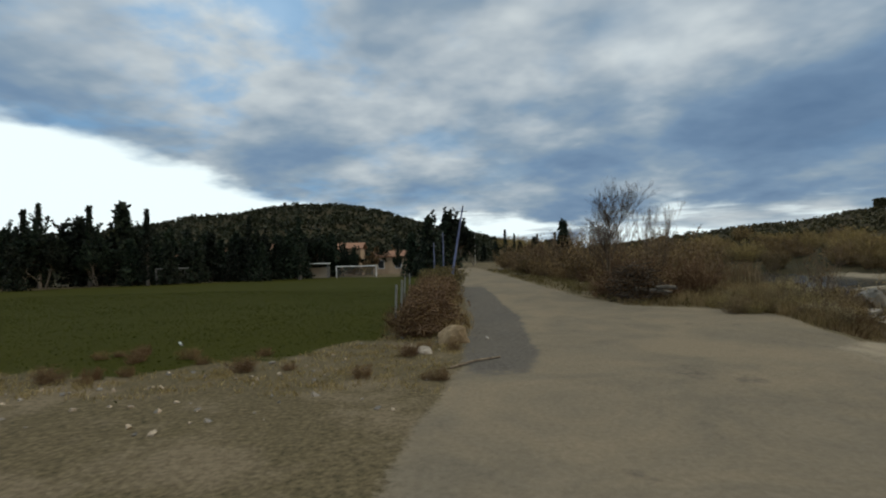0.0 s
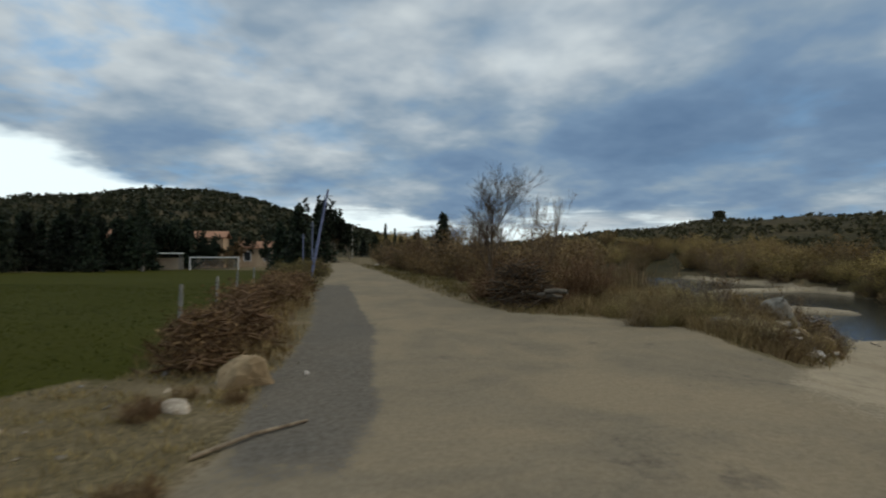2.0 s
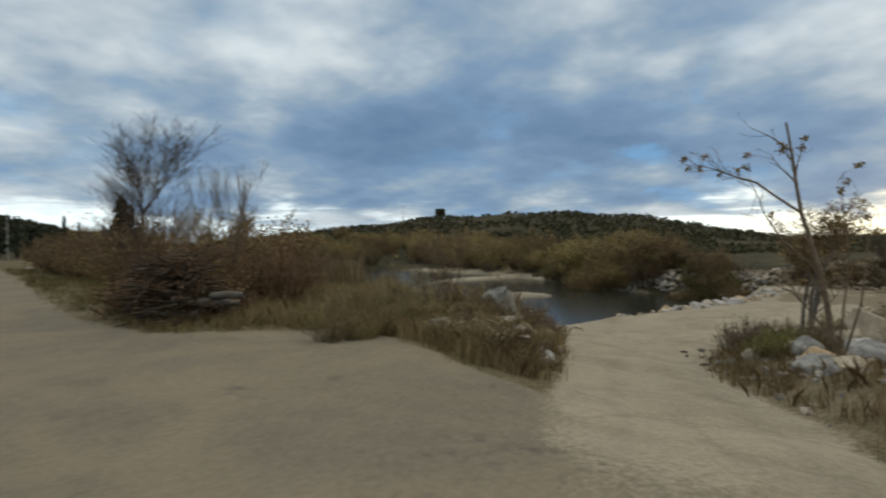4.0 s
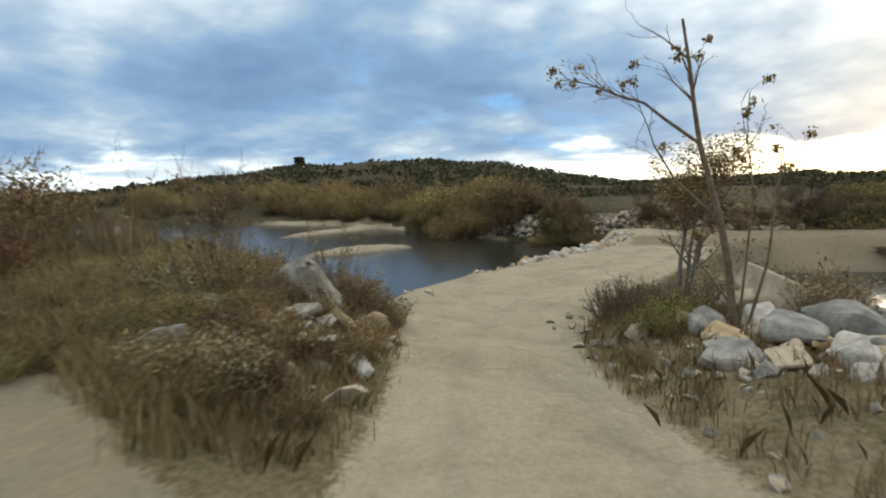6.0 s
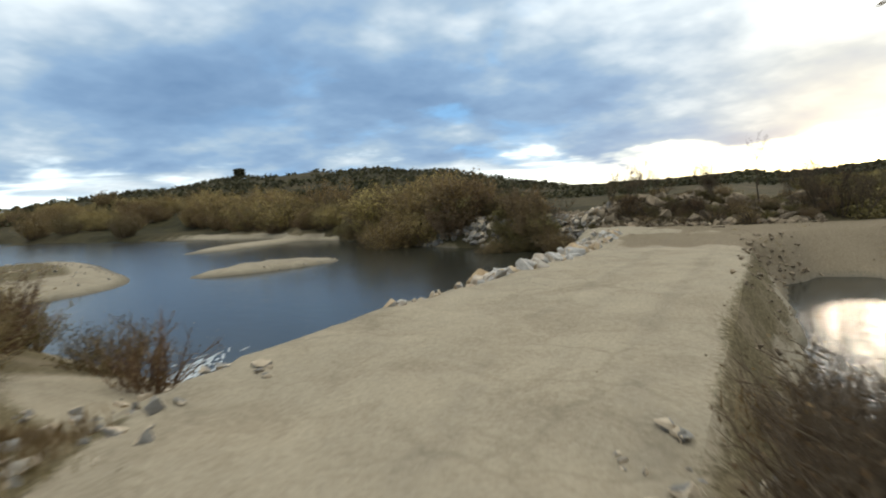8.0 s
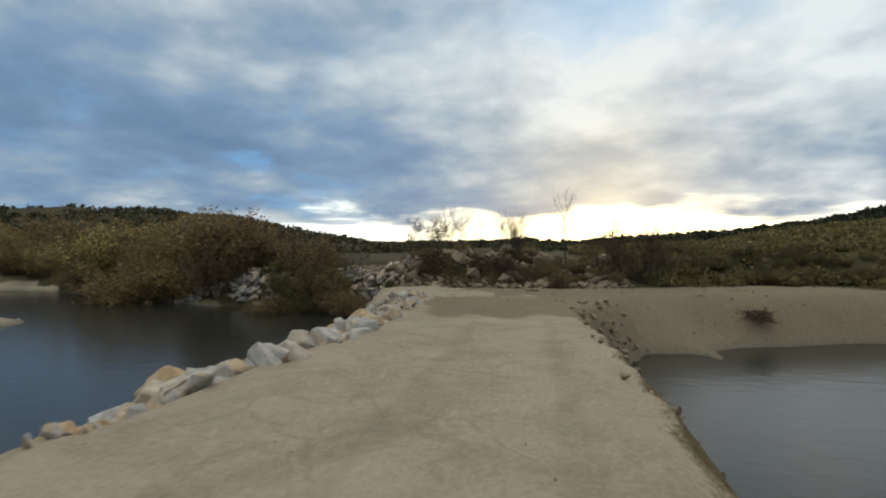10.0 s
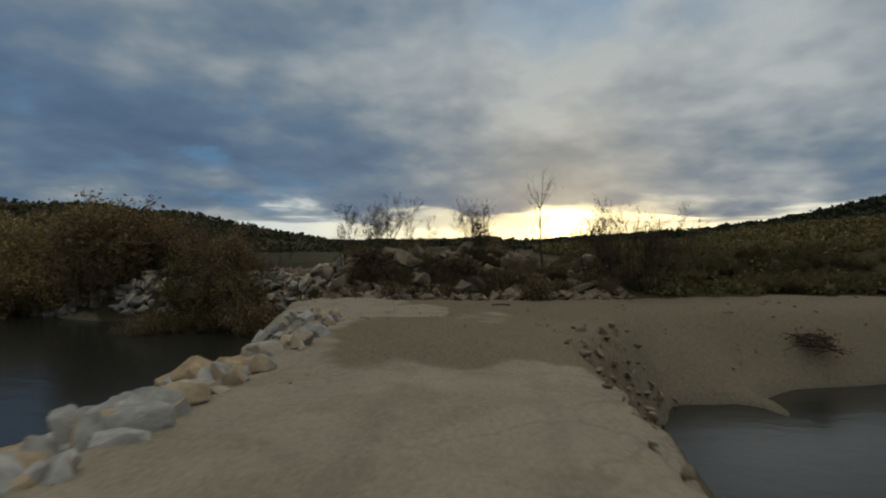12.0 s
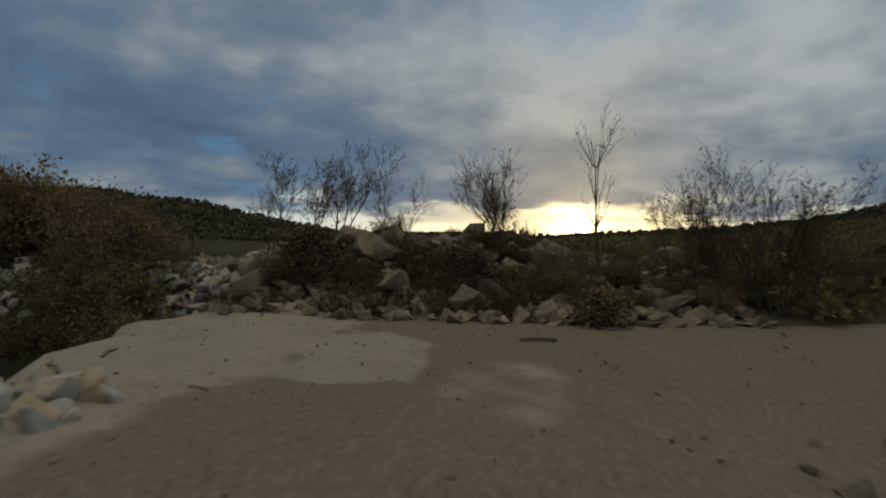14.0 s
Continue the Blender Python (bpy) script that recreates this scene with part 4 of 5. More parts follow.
def boxes_mesh(name, rows, mat, bevel=0.0):
    bm = bmesh.new()
    for r in rows:
        box_bm(bm, *r)
    if bevel:
        bmesh.ops.bevel(bm, geom=bm.edges[:], offset=bevel, segments=2, affect="EDGES")
    me = bpy.data.meshes.new(name)
    bm.to_mesh(me)
    bm.free()
    me.materials.append(mat)
    return me


def house(x, y, w, d, h, turn, label, z=None):
    e = place_thing("house", x, y, z, turn)
    part("wall", boxes_mesh("house_wall", [(-w / 2, -d / 2, -1.5, w / 2, d / 2, h)], M_WALL, 0.03), e)
    bm = bmesh.new()
    o, up = 0.35, d * 0.2
    pts = [(-w / 2 - o, -d / 2 - o, h - 0.05), (w / 2 + o, -d / 2 - o, h - 0.05), (w / 2 + o, d / 2 + o, h - 0.05), (-w / 2 - o, d / 2 + o, h - 0.05), (-w / 2 - o, 0, h + up), (w / 2 + o, 0, h + up)]
    vs = [bm.verts.new(p) for p in pts] + [bm.verts.new((p[0], p[1], p[2] + 0.16)) for p in pts]
    for f in ((0, 1, 5, 4), (2, 3, 4, 5)):
        bm.faces.new([vs[i] for i in reversed(f)])
        bm.faces.new([vs[i + 6] for i in f])
    for a, b in ((0, 1), (1, 5), (5, 2), (2, 3), (3, 4), (4, 0)):
        bm.faces.new((vs[a], vs[b], vs[b + 6], vs[a + 6]))
    me = bpy.data.meshes.new("house_roof")
    bm.to_mesh(me)
    bm.free()
    me.materials.append(M_TILE)
    part("roof", me, e, "low tiled roof")
    n = max(2, int(w / 2.2))
    frame_me = boxes_mesh("window_frame", [(-0.5, -0.05, -0.65, -0.42, 0.03, 0.65), (0.42, -0.05, -0.65, 0.5, 0.03, 0.65), (-0.42, -0.05, 0.57, 0.42, 0.03, 0.65), (-0.42, -0.05, -0.65, 0.42, 0.03, -0.57)], M_WHITE)
    pane_me = boxes_mesh("window_pane", [(-0.42, -0.02, -0.57, 0.42, 0.02, 0.57)], M_GLASS)
    for k in range(n):
        win = part("window", frame_me, e, "dark window with pale frame")
        win.location = (-w / 2 + (k + 0.5) * w / n, -d / 2 - 0.01, h * 0.58)
        part("pane", pane_me, win)
    return tagged(e, label, "house", "houses beyond the pitch")


house(-22.0, 73, 4.2, 4.0, 3.6, 12, "two-storey ochre house behind trees beyond the pitch")
house(-19.0, 76, 3.0, 4.0, 3.2, 5, "pale low house with tiled roof beyond the pitch")
house(-31.5, 76, 2.6, 3.0, 3.3, 20, "small ochre house half hidden by dark trees")
house(-36.0, 72, 2.4, 3.0, 2.6, 25, "small ochre house among dark trees")
house(-14.5, 80, 5.0, 4.0, 3.9, 0, "long low house with tiled roof on the slope")
house(-7.8, 82, 5.2, 4.0, 2.6, -6, "orange rendered house among bare trees")


def shelter():
    e = place_thing("shelter", -16.6, 66.0, None, 8)
    part("roof", boxes_mesh("shelter_roof", [(-2.6, -1.4, 1.75, 2.6, 1.4, 1.87)], M_WHITE, 0.03), e, "flat white roof")
    for sx in (-2.4, 2.4):
        for sy in (-1.2, 1.2):
            part("post", boxes_mesh("shelter_post", [(sx - 0.05, sy - 0.05, -0.3, sx + 0.05, sy + 0.05, 1.75)], M_METAL, 0.01), e)
    part("back_wall", boxes_mesh("shelter_wall", [(-2.5, 1.25, -0.3, 2.5, 1.35, 1.3)], M_WALL), e)
    tagged(e, "open shelter with flat white roof beside the pitch", "shelter")


shelter()


def rods(name, rows, mat, sides=8):
    return mesh_of(name, *tubes(rows, sides), mat, True)


def goal(x, y, turn, w, h, deep, mat, label):
    e = place_thing("football_goal", x, y, None, turn)
    r = 0.06
    for sx in (-w / 2, w / 2):
        part("post", rods("goal_post", [(sx, 0, -0.1, sx, 0, h + r, r, r)], mat), e)
        part("back_stay", rods("goal_stay", [(sx, 0, h, sx, deep * 0.45, h, 0.03, 0.03), (sx, deep * 0.45, h, sx, deep, 0, 0.03, 0.03)], mat), e)
    part("crossbar", rods("goal_bar", [(-w / 2, 0, h, w / 2, 0, h, r, r)], mat), e)
    lines = []
    for k in range(25):
        u = -w / 2 + w * k / 24
        lines += [(u, deep * 0.45, h, u, deep, 0, 0.012, 0.012), (u, 0, h, u, deep * 0.45, h, 0.012, 0.012)]
    for k in range(9):
        v = k / 8
        lines.append((-w / 2, deep * (0.45 + 0.55 * v), h * (1 - v), w / 2, deep * (0.45 + 0.55 * v), h * (1 - v), 0.012, 0.012))
    part("net", mesh_of("goal_net", *tubes(lines, 3), M_NET), e, "thin grey net")
    return tagged(e, label, "goal", "football goals")


goal(-10.4, 64.0, 8, 4.7, 1.35, 1.0, M_WHITE, "white football goal at the far end of the pitch")
goal(-28.0, 56.0, 40, 3.6, 1.6, 1.0, M_METAL, "grey football goal with net beside the dark trees")


def pole(x, y, top, h, label, name="utility_pole", r=0.075):
    e = place_thing(name, x, y)
    rows = []
    for k in range(6):
        a, b = k / 6, (k + 1) / 6
        rows.append((top[0] * a, top[1] * a, h * a - (0.4 if k == 0 else 0), top[0] * b, top[1] * b, h * b, r * (1 - 0.45 * a), r * (1 - 0.45 * b)))
    part("shaft", rods("pole_shaft", rows, M_POLE, 10), e)
    part("cap", rods("pole_cap", [(top[0], top[1], h, top[0], top[1], h + 0.06, r * 0.7, r * 0.4)], M_METAL, 8), e)
    part("bracket", rods("pole_bracket", [(top[0] - 0.22, top[1], h - 0.25, top[0] + 0.22, top[1], h - 0.25, 0.02, 0.02)], M_METAL, 6), e)
    return tagged(e, label, "pole", "poles beside the road")


pole(0.35, 28.6, (0.75, 0.1), 4.2, "leaning blue-grey pole on the verge beside the road")
pole(0.0, 47.0, (0.0, 0.0), 3.6, "slim upright pole beside the road")
pole(-0.9, 52.0, (0.0, 0.0), 3.0, "slim upright pole farther along the road")


def street_lamp(x, y, h):
    e = place_thing("street_lamp", x, y)
    part("shaft", rods("lamp_shaft", [(0, 0, -0.3, 0, 0, h, 0.06, 0.045)], M_METAL, 8), e)
    part("arm", rods("lamp_arm", [(0, 0, h, 0.7, 0, h + 0.1, 0.035, 0.03)], M_METAL, 8), e)
    part("head", boxes_mesh("lamp_head", [(0.6, -0.1, h + 0.05, 1.1, 0.1, h + 0.15)], M_METAL, 0.03), e)
    tagged(e, "grey street lamp far along the road", "street lamp")


street_lamp(4.6, 78, 4.6)

# ---- verge, brush heap and hedge along the road ----
BARE = [tree_meshes("bare_tree_%d" % k, 200 + k, 2.3, 1, 0.12, 0.075, (15, 9, 6, 3), 0.55, 0.56, 0.10, bark=M_TWIG, twig=M_TWIG_DARK, bend=0.05) for k in range(1)]
BARE_SMALL = [tree_meshes("bare_bush_%d" % k, 210 + k, 1.9, 7, 0.36, 0.018, (9, 7, 3), 0.36, 0.42, 0.09, bark=M_TWIG, twig=M_TWIG, bend=0.06) for k in range(3)]
WITHERED = [shrub_meshes("withered_%d" % k, 220 + k, 1.0, 1.0, 60, 2200, 0.032, M_RUST if k != 2 else M_BROWN, M_BRUSH) for k in range(4)]
SCRUB = [shrub_meshes("scrub_%d" % k, 230 + k, 1.6, 1.5, 48, 4200, 0.05, M_SCRUB, M_TWIG_DARK) for k in range(3)]
WILLOWS = [shrub_meshes("willow_%d" % k, 240 + k, 3.2, 2.6, 60, 4200, 0.085, M_WILLOW) for k in range(4)]
MIXED = [shrub_meshes("mixed_%d" % k, 250 + k, 2.4, 2.2, 56, 4600, 0.055, M_BROWN if k % 2 else M_OLIVE) for k in range(4)]
BARE_BRUSH = [shrub_meshes("bare_brush_%d" % k, 246 + k, 1.5, 1.1, 60, 700, 0.03, M_BROWN, M_BRUSH) for k in range(2)]
SP = ("branchwork", "foliage")


def branch_heap(x, y, sx, sy, h, n, seed, label, mat=None):
    """A heap of cut branches lying every way."""
    rng = np.random.RandomState(seed)
    rows = []
    for k in range(n):
        f = rng.uniform(0, 1) ** 0.7
        a = rng.uniform(0, 6.28)
        q = math.sqrt(rng.uniform()) * (1 - 0.55 * f)
        c = np.array([math.cos(a) * q * sx, math.sin(a) * q * sy, h * f * (1 - 0.4 * q)])
        b = rng.uniform(0, 6.28)
        d = unit(np.array([math.cos(b), math.sin(b), rng.normal(0, 0.28)]))
        L, r = rng.uniform(0.25, 0.8) * min(1.2, sx), rng.uniform(0.006, 0.022)
        m = c + d * L * 0.1 + rng.normal(0, 0.05, 3)
        rows += [(*(c - d * L / 2), *m, r, r * 0.85), (*m, *(m + unit(d + rng.normal(0, 0.25, 3)) * L / 2), r * 0.85, r * 0.4)]
    e = place_thing("brush_heap", x, y)
    tagged(part("brushwood", mesh_of("heap_branches", *tubes(rows, 4), mat or M_BRUSH), e), kind="stuff")
    pts = np.array([r[3:6] for r in rows])[rng.randint(0, len(rows), n * 10)] + rng.normal(0, 0.09, (n * 10, 3))
    tagged(part("leaf_litter", mesh_of("heap_leaves", *cards(rng, pts, 0.034), M_RUST), e), kind="stuff")
    return tagged(e, label, "brush heap")


def log(x, y, z, turn, length, r, tilt=0.0, label="cut weathered log", mat=None):
    ob = new("log", rods("log", [(0, 0, 0, length * 0.5, 0.03, 0.02, r, r * 0.95), (length * 0.5, 0.03, 0.02, length, 0, 0, r * 0.95, r * 0.8)], mat or M_WOOD, 9))
    x, y = x + ORIGIN[0], y + ORIGIN[1]
    ob.matrix_world = pose(x, y, ground_at(x, y) + z, 0, tilt, turn)
    return tagged(ob, label, "log")


M_TANROCK = plain("tan_stone", (0.19, 0.135, 0.075), (0.33, 0.245, 0.145), 4.0, 0.95, 0.8, spread=0.1)
# heap of brush between road and pitch
rv = random.Random(11)
for k in range(13):
    y = 11.0 + k * 0.92 + (2.2 if k > 2 else 0)
    branch_heap(-0.55 + 0.35 * math.sin(k * 1.3) + (y - 11) * 0.03, y, 0.62, 0.75, 0.6 + 0.3 * rv.random(), 150, 300 + k, "low heap of cut brown brush along the verge")
for k in range(9):
    plant("withered_shrub", rv.choice(WITHERED), -0.9 + rv.uniform(-0.3, 0.7), (11 + k * 0.7 if k < 3 else 12 + k * 1.5), rv.uniform(0, 360), rv.uniform(0.55, 0.85), "withered brown shrub on the verge by the pitch", "shrub", "verge shrubs", SP)
for k in range(14):
    plant("withered_shrub", rv.choice(WITHERED + SCRUB), rv.uniform(-1.2, 0.6), 25 + k * 1.9, rv.uniform(0, 360), rv.uniform(0.5, 0.8), "brown shrub on the verge farther along the road", "shrub", "verge shrubs", SP)
boulder([rock_mesh("tan_rock", 79, M_TANROCK, 18, 0.05, 2, 1.2)], 0.15, 9.95, 0.7, "rounded tan boulder at the end of the brush", z=-0.03)
boulder(PALE, 0.8, 10.35, 0.13, "small pale stone on the road's edge", name="stone")
boulder(PALE, -0.35, 9.2, 0.3, "pale stone in the dirt", name="stone")
log(0.05, 7.9, 0.02, 42, 1.1, 0.018, 0, "thin broken branch lying at the road's edge", M_WOOD)
for x, y in ((-1.15, 12.4), (-1.3, 16.0), (-1.5, 20.0), (-1.6, 24.5)):
    ob = new("fence_post", rods("fence_post", [(0, 0, -0.2, 0.03, 0.02, 0.5, 0.03, 0.03), (0.03, 0.02, 0.5, 0.05, 0.0, 0.95, 0.03, 0.024)], M_METAL, 8))
    ob.matrix_world = pose(x + ORIGIN[0], y + ORIGIN[1], ground_at(x + ORIGIN[0], y + ORIGIN[1]))
    tagged(ob, "thin weathered fence post beside the pitch", "post", "fence posts")

blades("brush_grass", scatter(4000, (-1.1, 10.8, 0.5, 24), None, 18, 0.12) + np.array([0, 0, 0.08]), 0.3, 0.006, M_RUST, "dry straw tangled in the verge brush", "grass", 18, 0.6)
blades("pitch_grass", scatter(62000, (-26, 8.2, -1.2, 34), lambda x, y: masks(x, y, land(x, y))["m_grass"] > 0.42 + 0.25 * wave(x, y, 1.3, 83), 19, 0.6), 0.05, 0.012, M_TURF, "short green turf of the football pitch", "grass", 19, 0.5)
for k in range(22):
    plant("withered_shrub", rv.choice(WITHERED), rv.uniform(-8, 0.2), rv.uniform(7.2, 9.6), rv.uniform(0, 360), rv.uniform(0.14, 0.3), "low tuft of withered brown weeds at the pitch's edge", "weeds", "weeds at the pitch's edge", SP)
log(-5.2, 10.6, 0.02, 120, 0.35, 0.02, 0, "pale stick lying on the pitch", M_WHITE)

# bare tree with its pile of logs and brush
plant("bare_tree", BARE[0], 5.95, 19.6, 20, (1.2, 1.2, 1.12), "leafless many-stemmed tree above the brush pile", "tree")
plant("bare_tree", BARE_SMALL[0], 7.7, 19.8, 60, (0.9, 0.9, 1.3), "thin leafless bush tree with upright shoots", "tree")
branch_heap(6.2, 17.4, 1.1, 0.95, 1.3, 320, 331, "dark pile of cut branches under the bare tree", M_TWIG_DARK)
branch_heap(5.9, 18.6, 0.9, 0.8, 0.8, 170, 332, "brown pile of cut branches beside the road")
branch_heap(7.2, 17.7, 0.8, 0.7, 0.55, 110, 333, "brown pile of cut branches beside the road")
for k in range(9):
    log(5.5 + rv.uniform(0, 1.2), 16.8 + rv.uniform(0, 0.7), 0.05 + 0.05 * k, rv.uniform(-60, 60), rv.uniform(0.4, 0.8), rv.uniform(0.05, 0.085), rv.uniform(-8, 8), "cut log lying in the brush pile", M_BARK)
for k in range(13):
    plant("withered_shrub", rv.choice(WITHERED + BARE_BRUSH), rv.uniform(5.2, 9.2), rv.uniform(18.3, 22.5), rv.uniform(0, 360), rv.uniform(0.95, 1.4), "withered brown shrub round the bare tree", "shrub", "shrubs round the bare tree", SP)
# hedge running along the road's far side
for k in range(34):
    f = k / 33
    y = 21 + 34 * f
    x = np.interp(y, (21, 36, 55), (6.6, 6.6, 6.0)) + rv.uniform(0, 3.5)
    plant("hedge_shrub", rv.choice(MIXED + WITHERED + SCRUB) if y > 31 else rv.choice(WITHERED + MIXED[1:2]), x + (0 if y > 31 else 0.8), y, rv.uniform(0, 360), rv.uniform(0.75, 1.15), "brown and olive shrub in the roadside hedge", "shrub", "roadside hedge", SP)
for k in range(10):
    plant("bare_tree", rv.choice(BARE_SMALL), rv.uniform(7.5, 13), rv.uniform(30, 60), rv.uniform(0, 360), rv.uniform(1.0, 1.5), "leafless bush rising above the hedge", "tree", "bare bushes in the hedge")
boulder(PALE, 5.4, 50.2, 0.7, "pale stones dumped at the roadside", flat=0.5)
boulder(PALE, 6.3, 49.6, 0.6, "pale stones dumped at the roadside", flat=0.5)

# tall pale reeds behind the pile
blades("reeds", np.concatenate([scatter(2600, (8.2, 21, 13, 29), seed=5, clump=0.16), scatter(700, (2.6, 44, 4.2, 50), lambda x, y: x > 3.0, seed=6, clump=0.2)]), 1.25, 0.014, M_REED, "tall pale dry reeds behind the brush pile", "reeds", 5, 0.16)


def off_track(x, y):
    z = land(x, y)
    m = masks(x, y, z)
    return (m["m_road"] < 0.35) & (m["m_sand"] < 0.35) & (m["m_grass"] < 0.4) & (z > -2.7)


blades("dry_grass", scatter(30000, (5.5, 9.5, 15, 24), off_track, 11, 0.10), 0.22, 0.006, M_STRAW, "dry yellow grass on the river bank", "grass", 11)
blades("olive_grass", scatter(16000, (5.5, 9.5, 15, 24), off_track, 12, 0.12), 0.16, 0.007, M_OLIVE, "low olive grass on the river bank", "grass", 12)
blades("verge_grass", scatter(16000, (-8, 6.5, 1.5, 12), off_track, 13, 0.08), 0.09, 0.006, M_STRAW, "sparse dry grass and litter between dirt and pitch", "grass", 13)
blades("far_verge_grass", scatter(12000, (4, 16, 9, 50), off_track, 14, 0.14), 0.2, 0.010, M_OLIVE, "low grass along the road", "grass", 14)
rock_field("dirt_stones", MIXED_ROCKS, [(x, y, rv.uniform(0.03, 0.11)) for x, y, z in scatter(170, (-8, 5, 0.6, 11), off_track, 41)], "small pale stones in the dry dirt", 5)
for k in range(56):
    f = (k * 0.618) % 1
    plant("pine_tree", rv.choice(OAKS + OAKS + PINES), -58 + f * 43 + rv.uniform(-1, 1), 45 + f * 22 + rv.uniform(0, 4), rv.uniform(0, 360), rv.uniform(0.8, 1.0), "dense dark green tree in the belt by the pitch", "tree", "belt of dark trees")
for k in range(9):
    plant("bushy_tree", rv.choice(BROWNS + OAKS), rv.uniform(-24, -4), rv.uniform(68, 73), rv.uniform(0, 360), rv.uniform(0.35, 0.6), "low brown bushy tree before the far houses", "tree", "trees round the houses")
blades("tall_bank_grass", np.concatenate([scatter(12000, (7.0, 14.2, 14, 24), off_track, 16, 0.13), scatter(3000, (6.0, 11.5, 8.8, 14.5), off_track, 17, 0.11)]), 0.34, 0.006, M_STRAW, "tall pale dry grass on the river bank", "grass", 16, 0.25)

# ---- river bank beside the track ----
ORIGIN[:] = (0.0, 0.0)
rk = random.Random(21)
big = boulder([rock_mesh("large_rock", 94, M_ROCK_DULL, 17, 0.07, 3, 1.7)], 10.75, 12.75, 1.45, "large dull grey boulder beside the sandy track", sink=0.2)
big.matrix_world = pose(10.35, 12.5, -0.02, 6, 10, 40) @ Matrix.Diagonal((1.85, 1.4, 1.55, 1))
boulder([rock_mesh("leaning_rock", 97, M_TANROCK, 16, 0.06, 2, 1.4)], 11.05, 12.05, 0.66, "tan boulder leaning on the large grey one")
boulder(ROCKS, 11.5, 12.35, 0.48, "grey boulder beside the tan one")
boulder([rock_mesh("low_rock", 98, M_TANROCK, 16, 0.06, 2, 1.4)], 10.1, 11.6, 0.55, "low tan boulder before the large grey one")
for x, y, s in ((9.4, 12.3, 0.42), (8.95, 12.0, 0.38), (9.35, 11.65, 0.34), (9.95, 12.2, 0.4), (9.9, 14.4, 0.35), (10.0, 11.7, 0.3), (9.7, 12.9, 0.5), (11.0, 12.15, 0.28),
                (10.5, 11.85, 0.25), (11.9, 13.2, 0.4), (12.2, 13.7, 0.35), (9.2, 13.3, 0.4), (8.6, 12.6, 0.33), (10.2, 13.7, 0.45), (8.4, 11.6, 0.22), (9.0, 11.2, 0.2)):
    boulder(ROCKS, x - 0.1, y - 0.6, s * rk.uniform(0.9, 1.15), "broken boulder among dry weeds beside the track", "boulders by the track")
for x, y, s in ((12.45, 7.6, 0.6), (12.8, 7.0, 0.9), (13.3, 6.4, 0.8), (14.6, 7.3, 1.0), (13.6, 7.4, 0.5), (12.75, 8.7, 0.35), (12.7, 9.05, 0.3), (12.1, 7.0, 0.55), (11.9, 6.4, 0.7), (12.6, 6.0, 0.9), (13.9, 5.6, 0.9),
                (11.2, 6.9, 0.45), (10.9, 6.3, 0.5), (14.9, 6.3, 0.7), (15.4, 7.6, 0.6), (13.0, 8.1, 0.4), (16.2, 8.4, 0.55), (16.8, 9.2, 0.5)):
    boulder(ROCKS + PALE[:3], x, y, s * rk.uniform(0.9, 1.2), "grey boulder heaped at the side of the track", "boulders at the river side")
CURLED = [shrub_meshes("curled_%d" % k, 224 + k, 0.95, 0.95, 80, 1500, 0.03, M_BROWN if k != 1 else M_TAN, M_STRAW if k % 2 == 0 else None) for k in range(4)]
near_stones = []
for k in range(420):
    x = rk.uniform(8.0, 16.5)
    ty = float(np.interp(x, TRACK_X, TRACK_Y))
    near_stones.append((x, ty + (rk.uniform(1.6, 4.8) if k % 2 else -rk.uniform(1.6, 4.4)), rk.uniform(0.04, 0.22)))
for k in range(46):
    x, y = rk.uniform(11.0, 17.0), rk.uniform(4.2, 8.0)
    boulder(ROCKS + PALE[:2], x, min(y, float(np.interp(x, TRACK_X, TRACK_Y)) - 2.9), rk.uniform(0.3, 0.75), "grey boulder heaped at the side of the track", "boulders at the river side")
for k in range(20):
    x, y = rk.uniform(7.6, 12.5), rk.uniform(9.8, 14.0)
    if y > np.interp(x, TRACK_X, TRACK_Y) + 1.85:
        boulder(ROCKS + PALE[:2], x, y, rk.uniform(0.25, 0.5), "broken boulder among dry weeds beside the track", "boulders by the track")
rock_field("track_stones", MIXED_ROCKS, near_stones, "broken stones strewn beside the track", 6)
for x, y, s in ((10.0, 13.6, 0.9), (11.6, 13.6, 0.95), (12.1, 13.8, 1.0), (9.2, 13.9, 0.8), (9.6, 12.7, 0.6), (12.9, 14.6, 0.8), (8.4, 13.3, 0.6), (11.0, 14.6, 0.9), (9.75, 12.75, 0.62), (10.1, 12.35, 0.5), (11.75, 13.05, 0.75), (12.3, 13.2, 0.7), (9.3, 12.4, 0.5)):
    plant("dry_weeds", rk.choice(CURLED), x - 0.15, y - 0.5, rk.uniform(0, 360), s, "tangled brown weeds among the boulders", "weeds", "weeds by the track", SP)

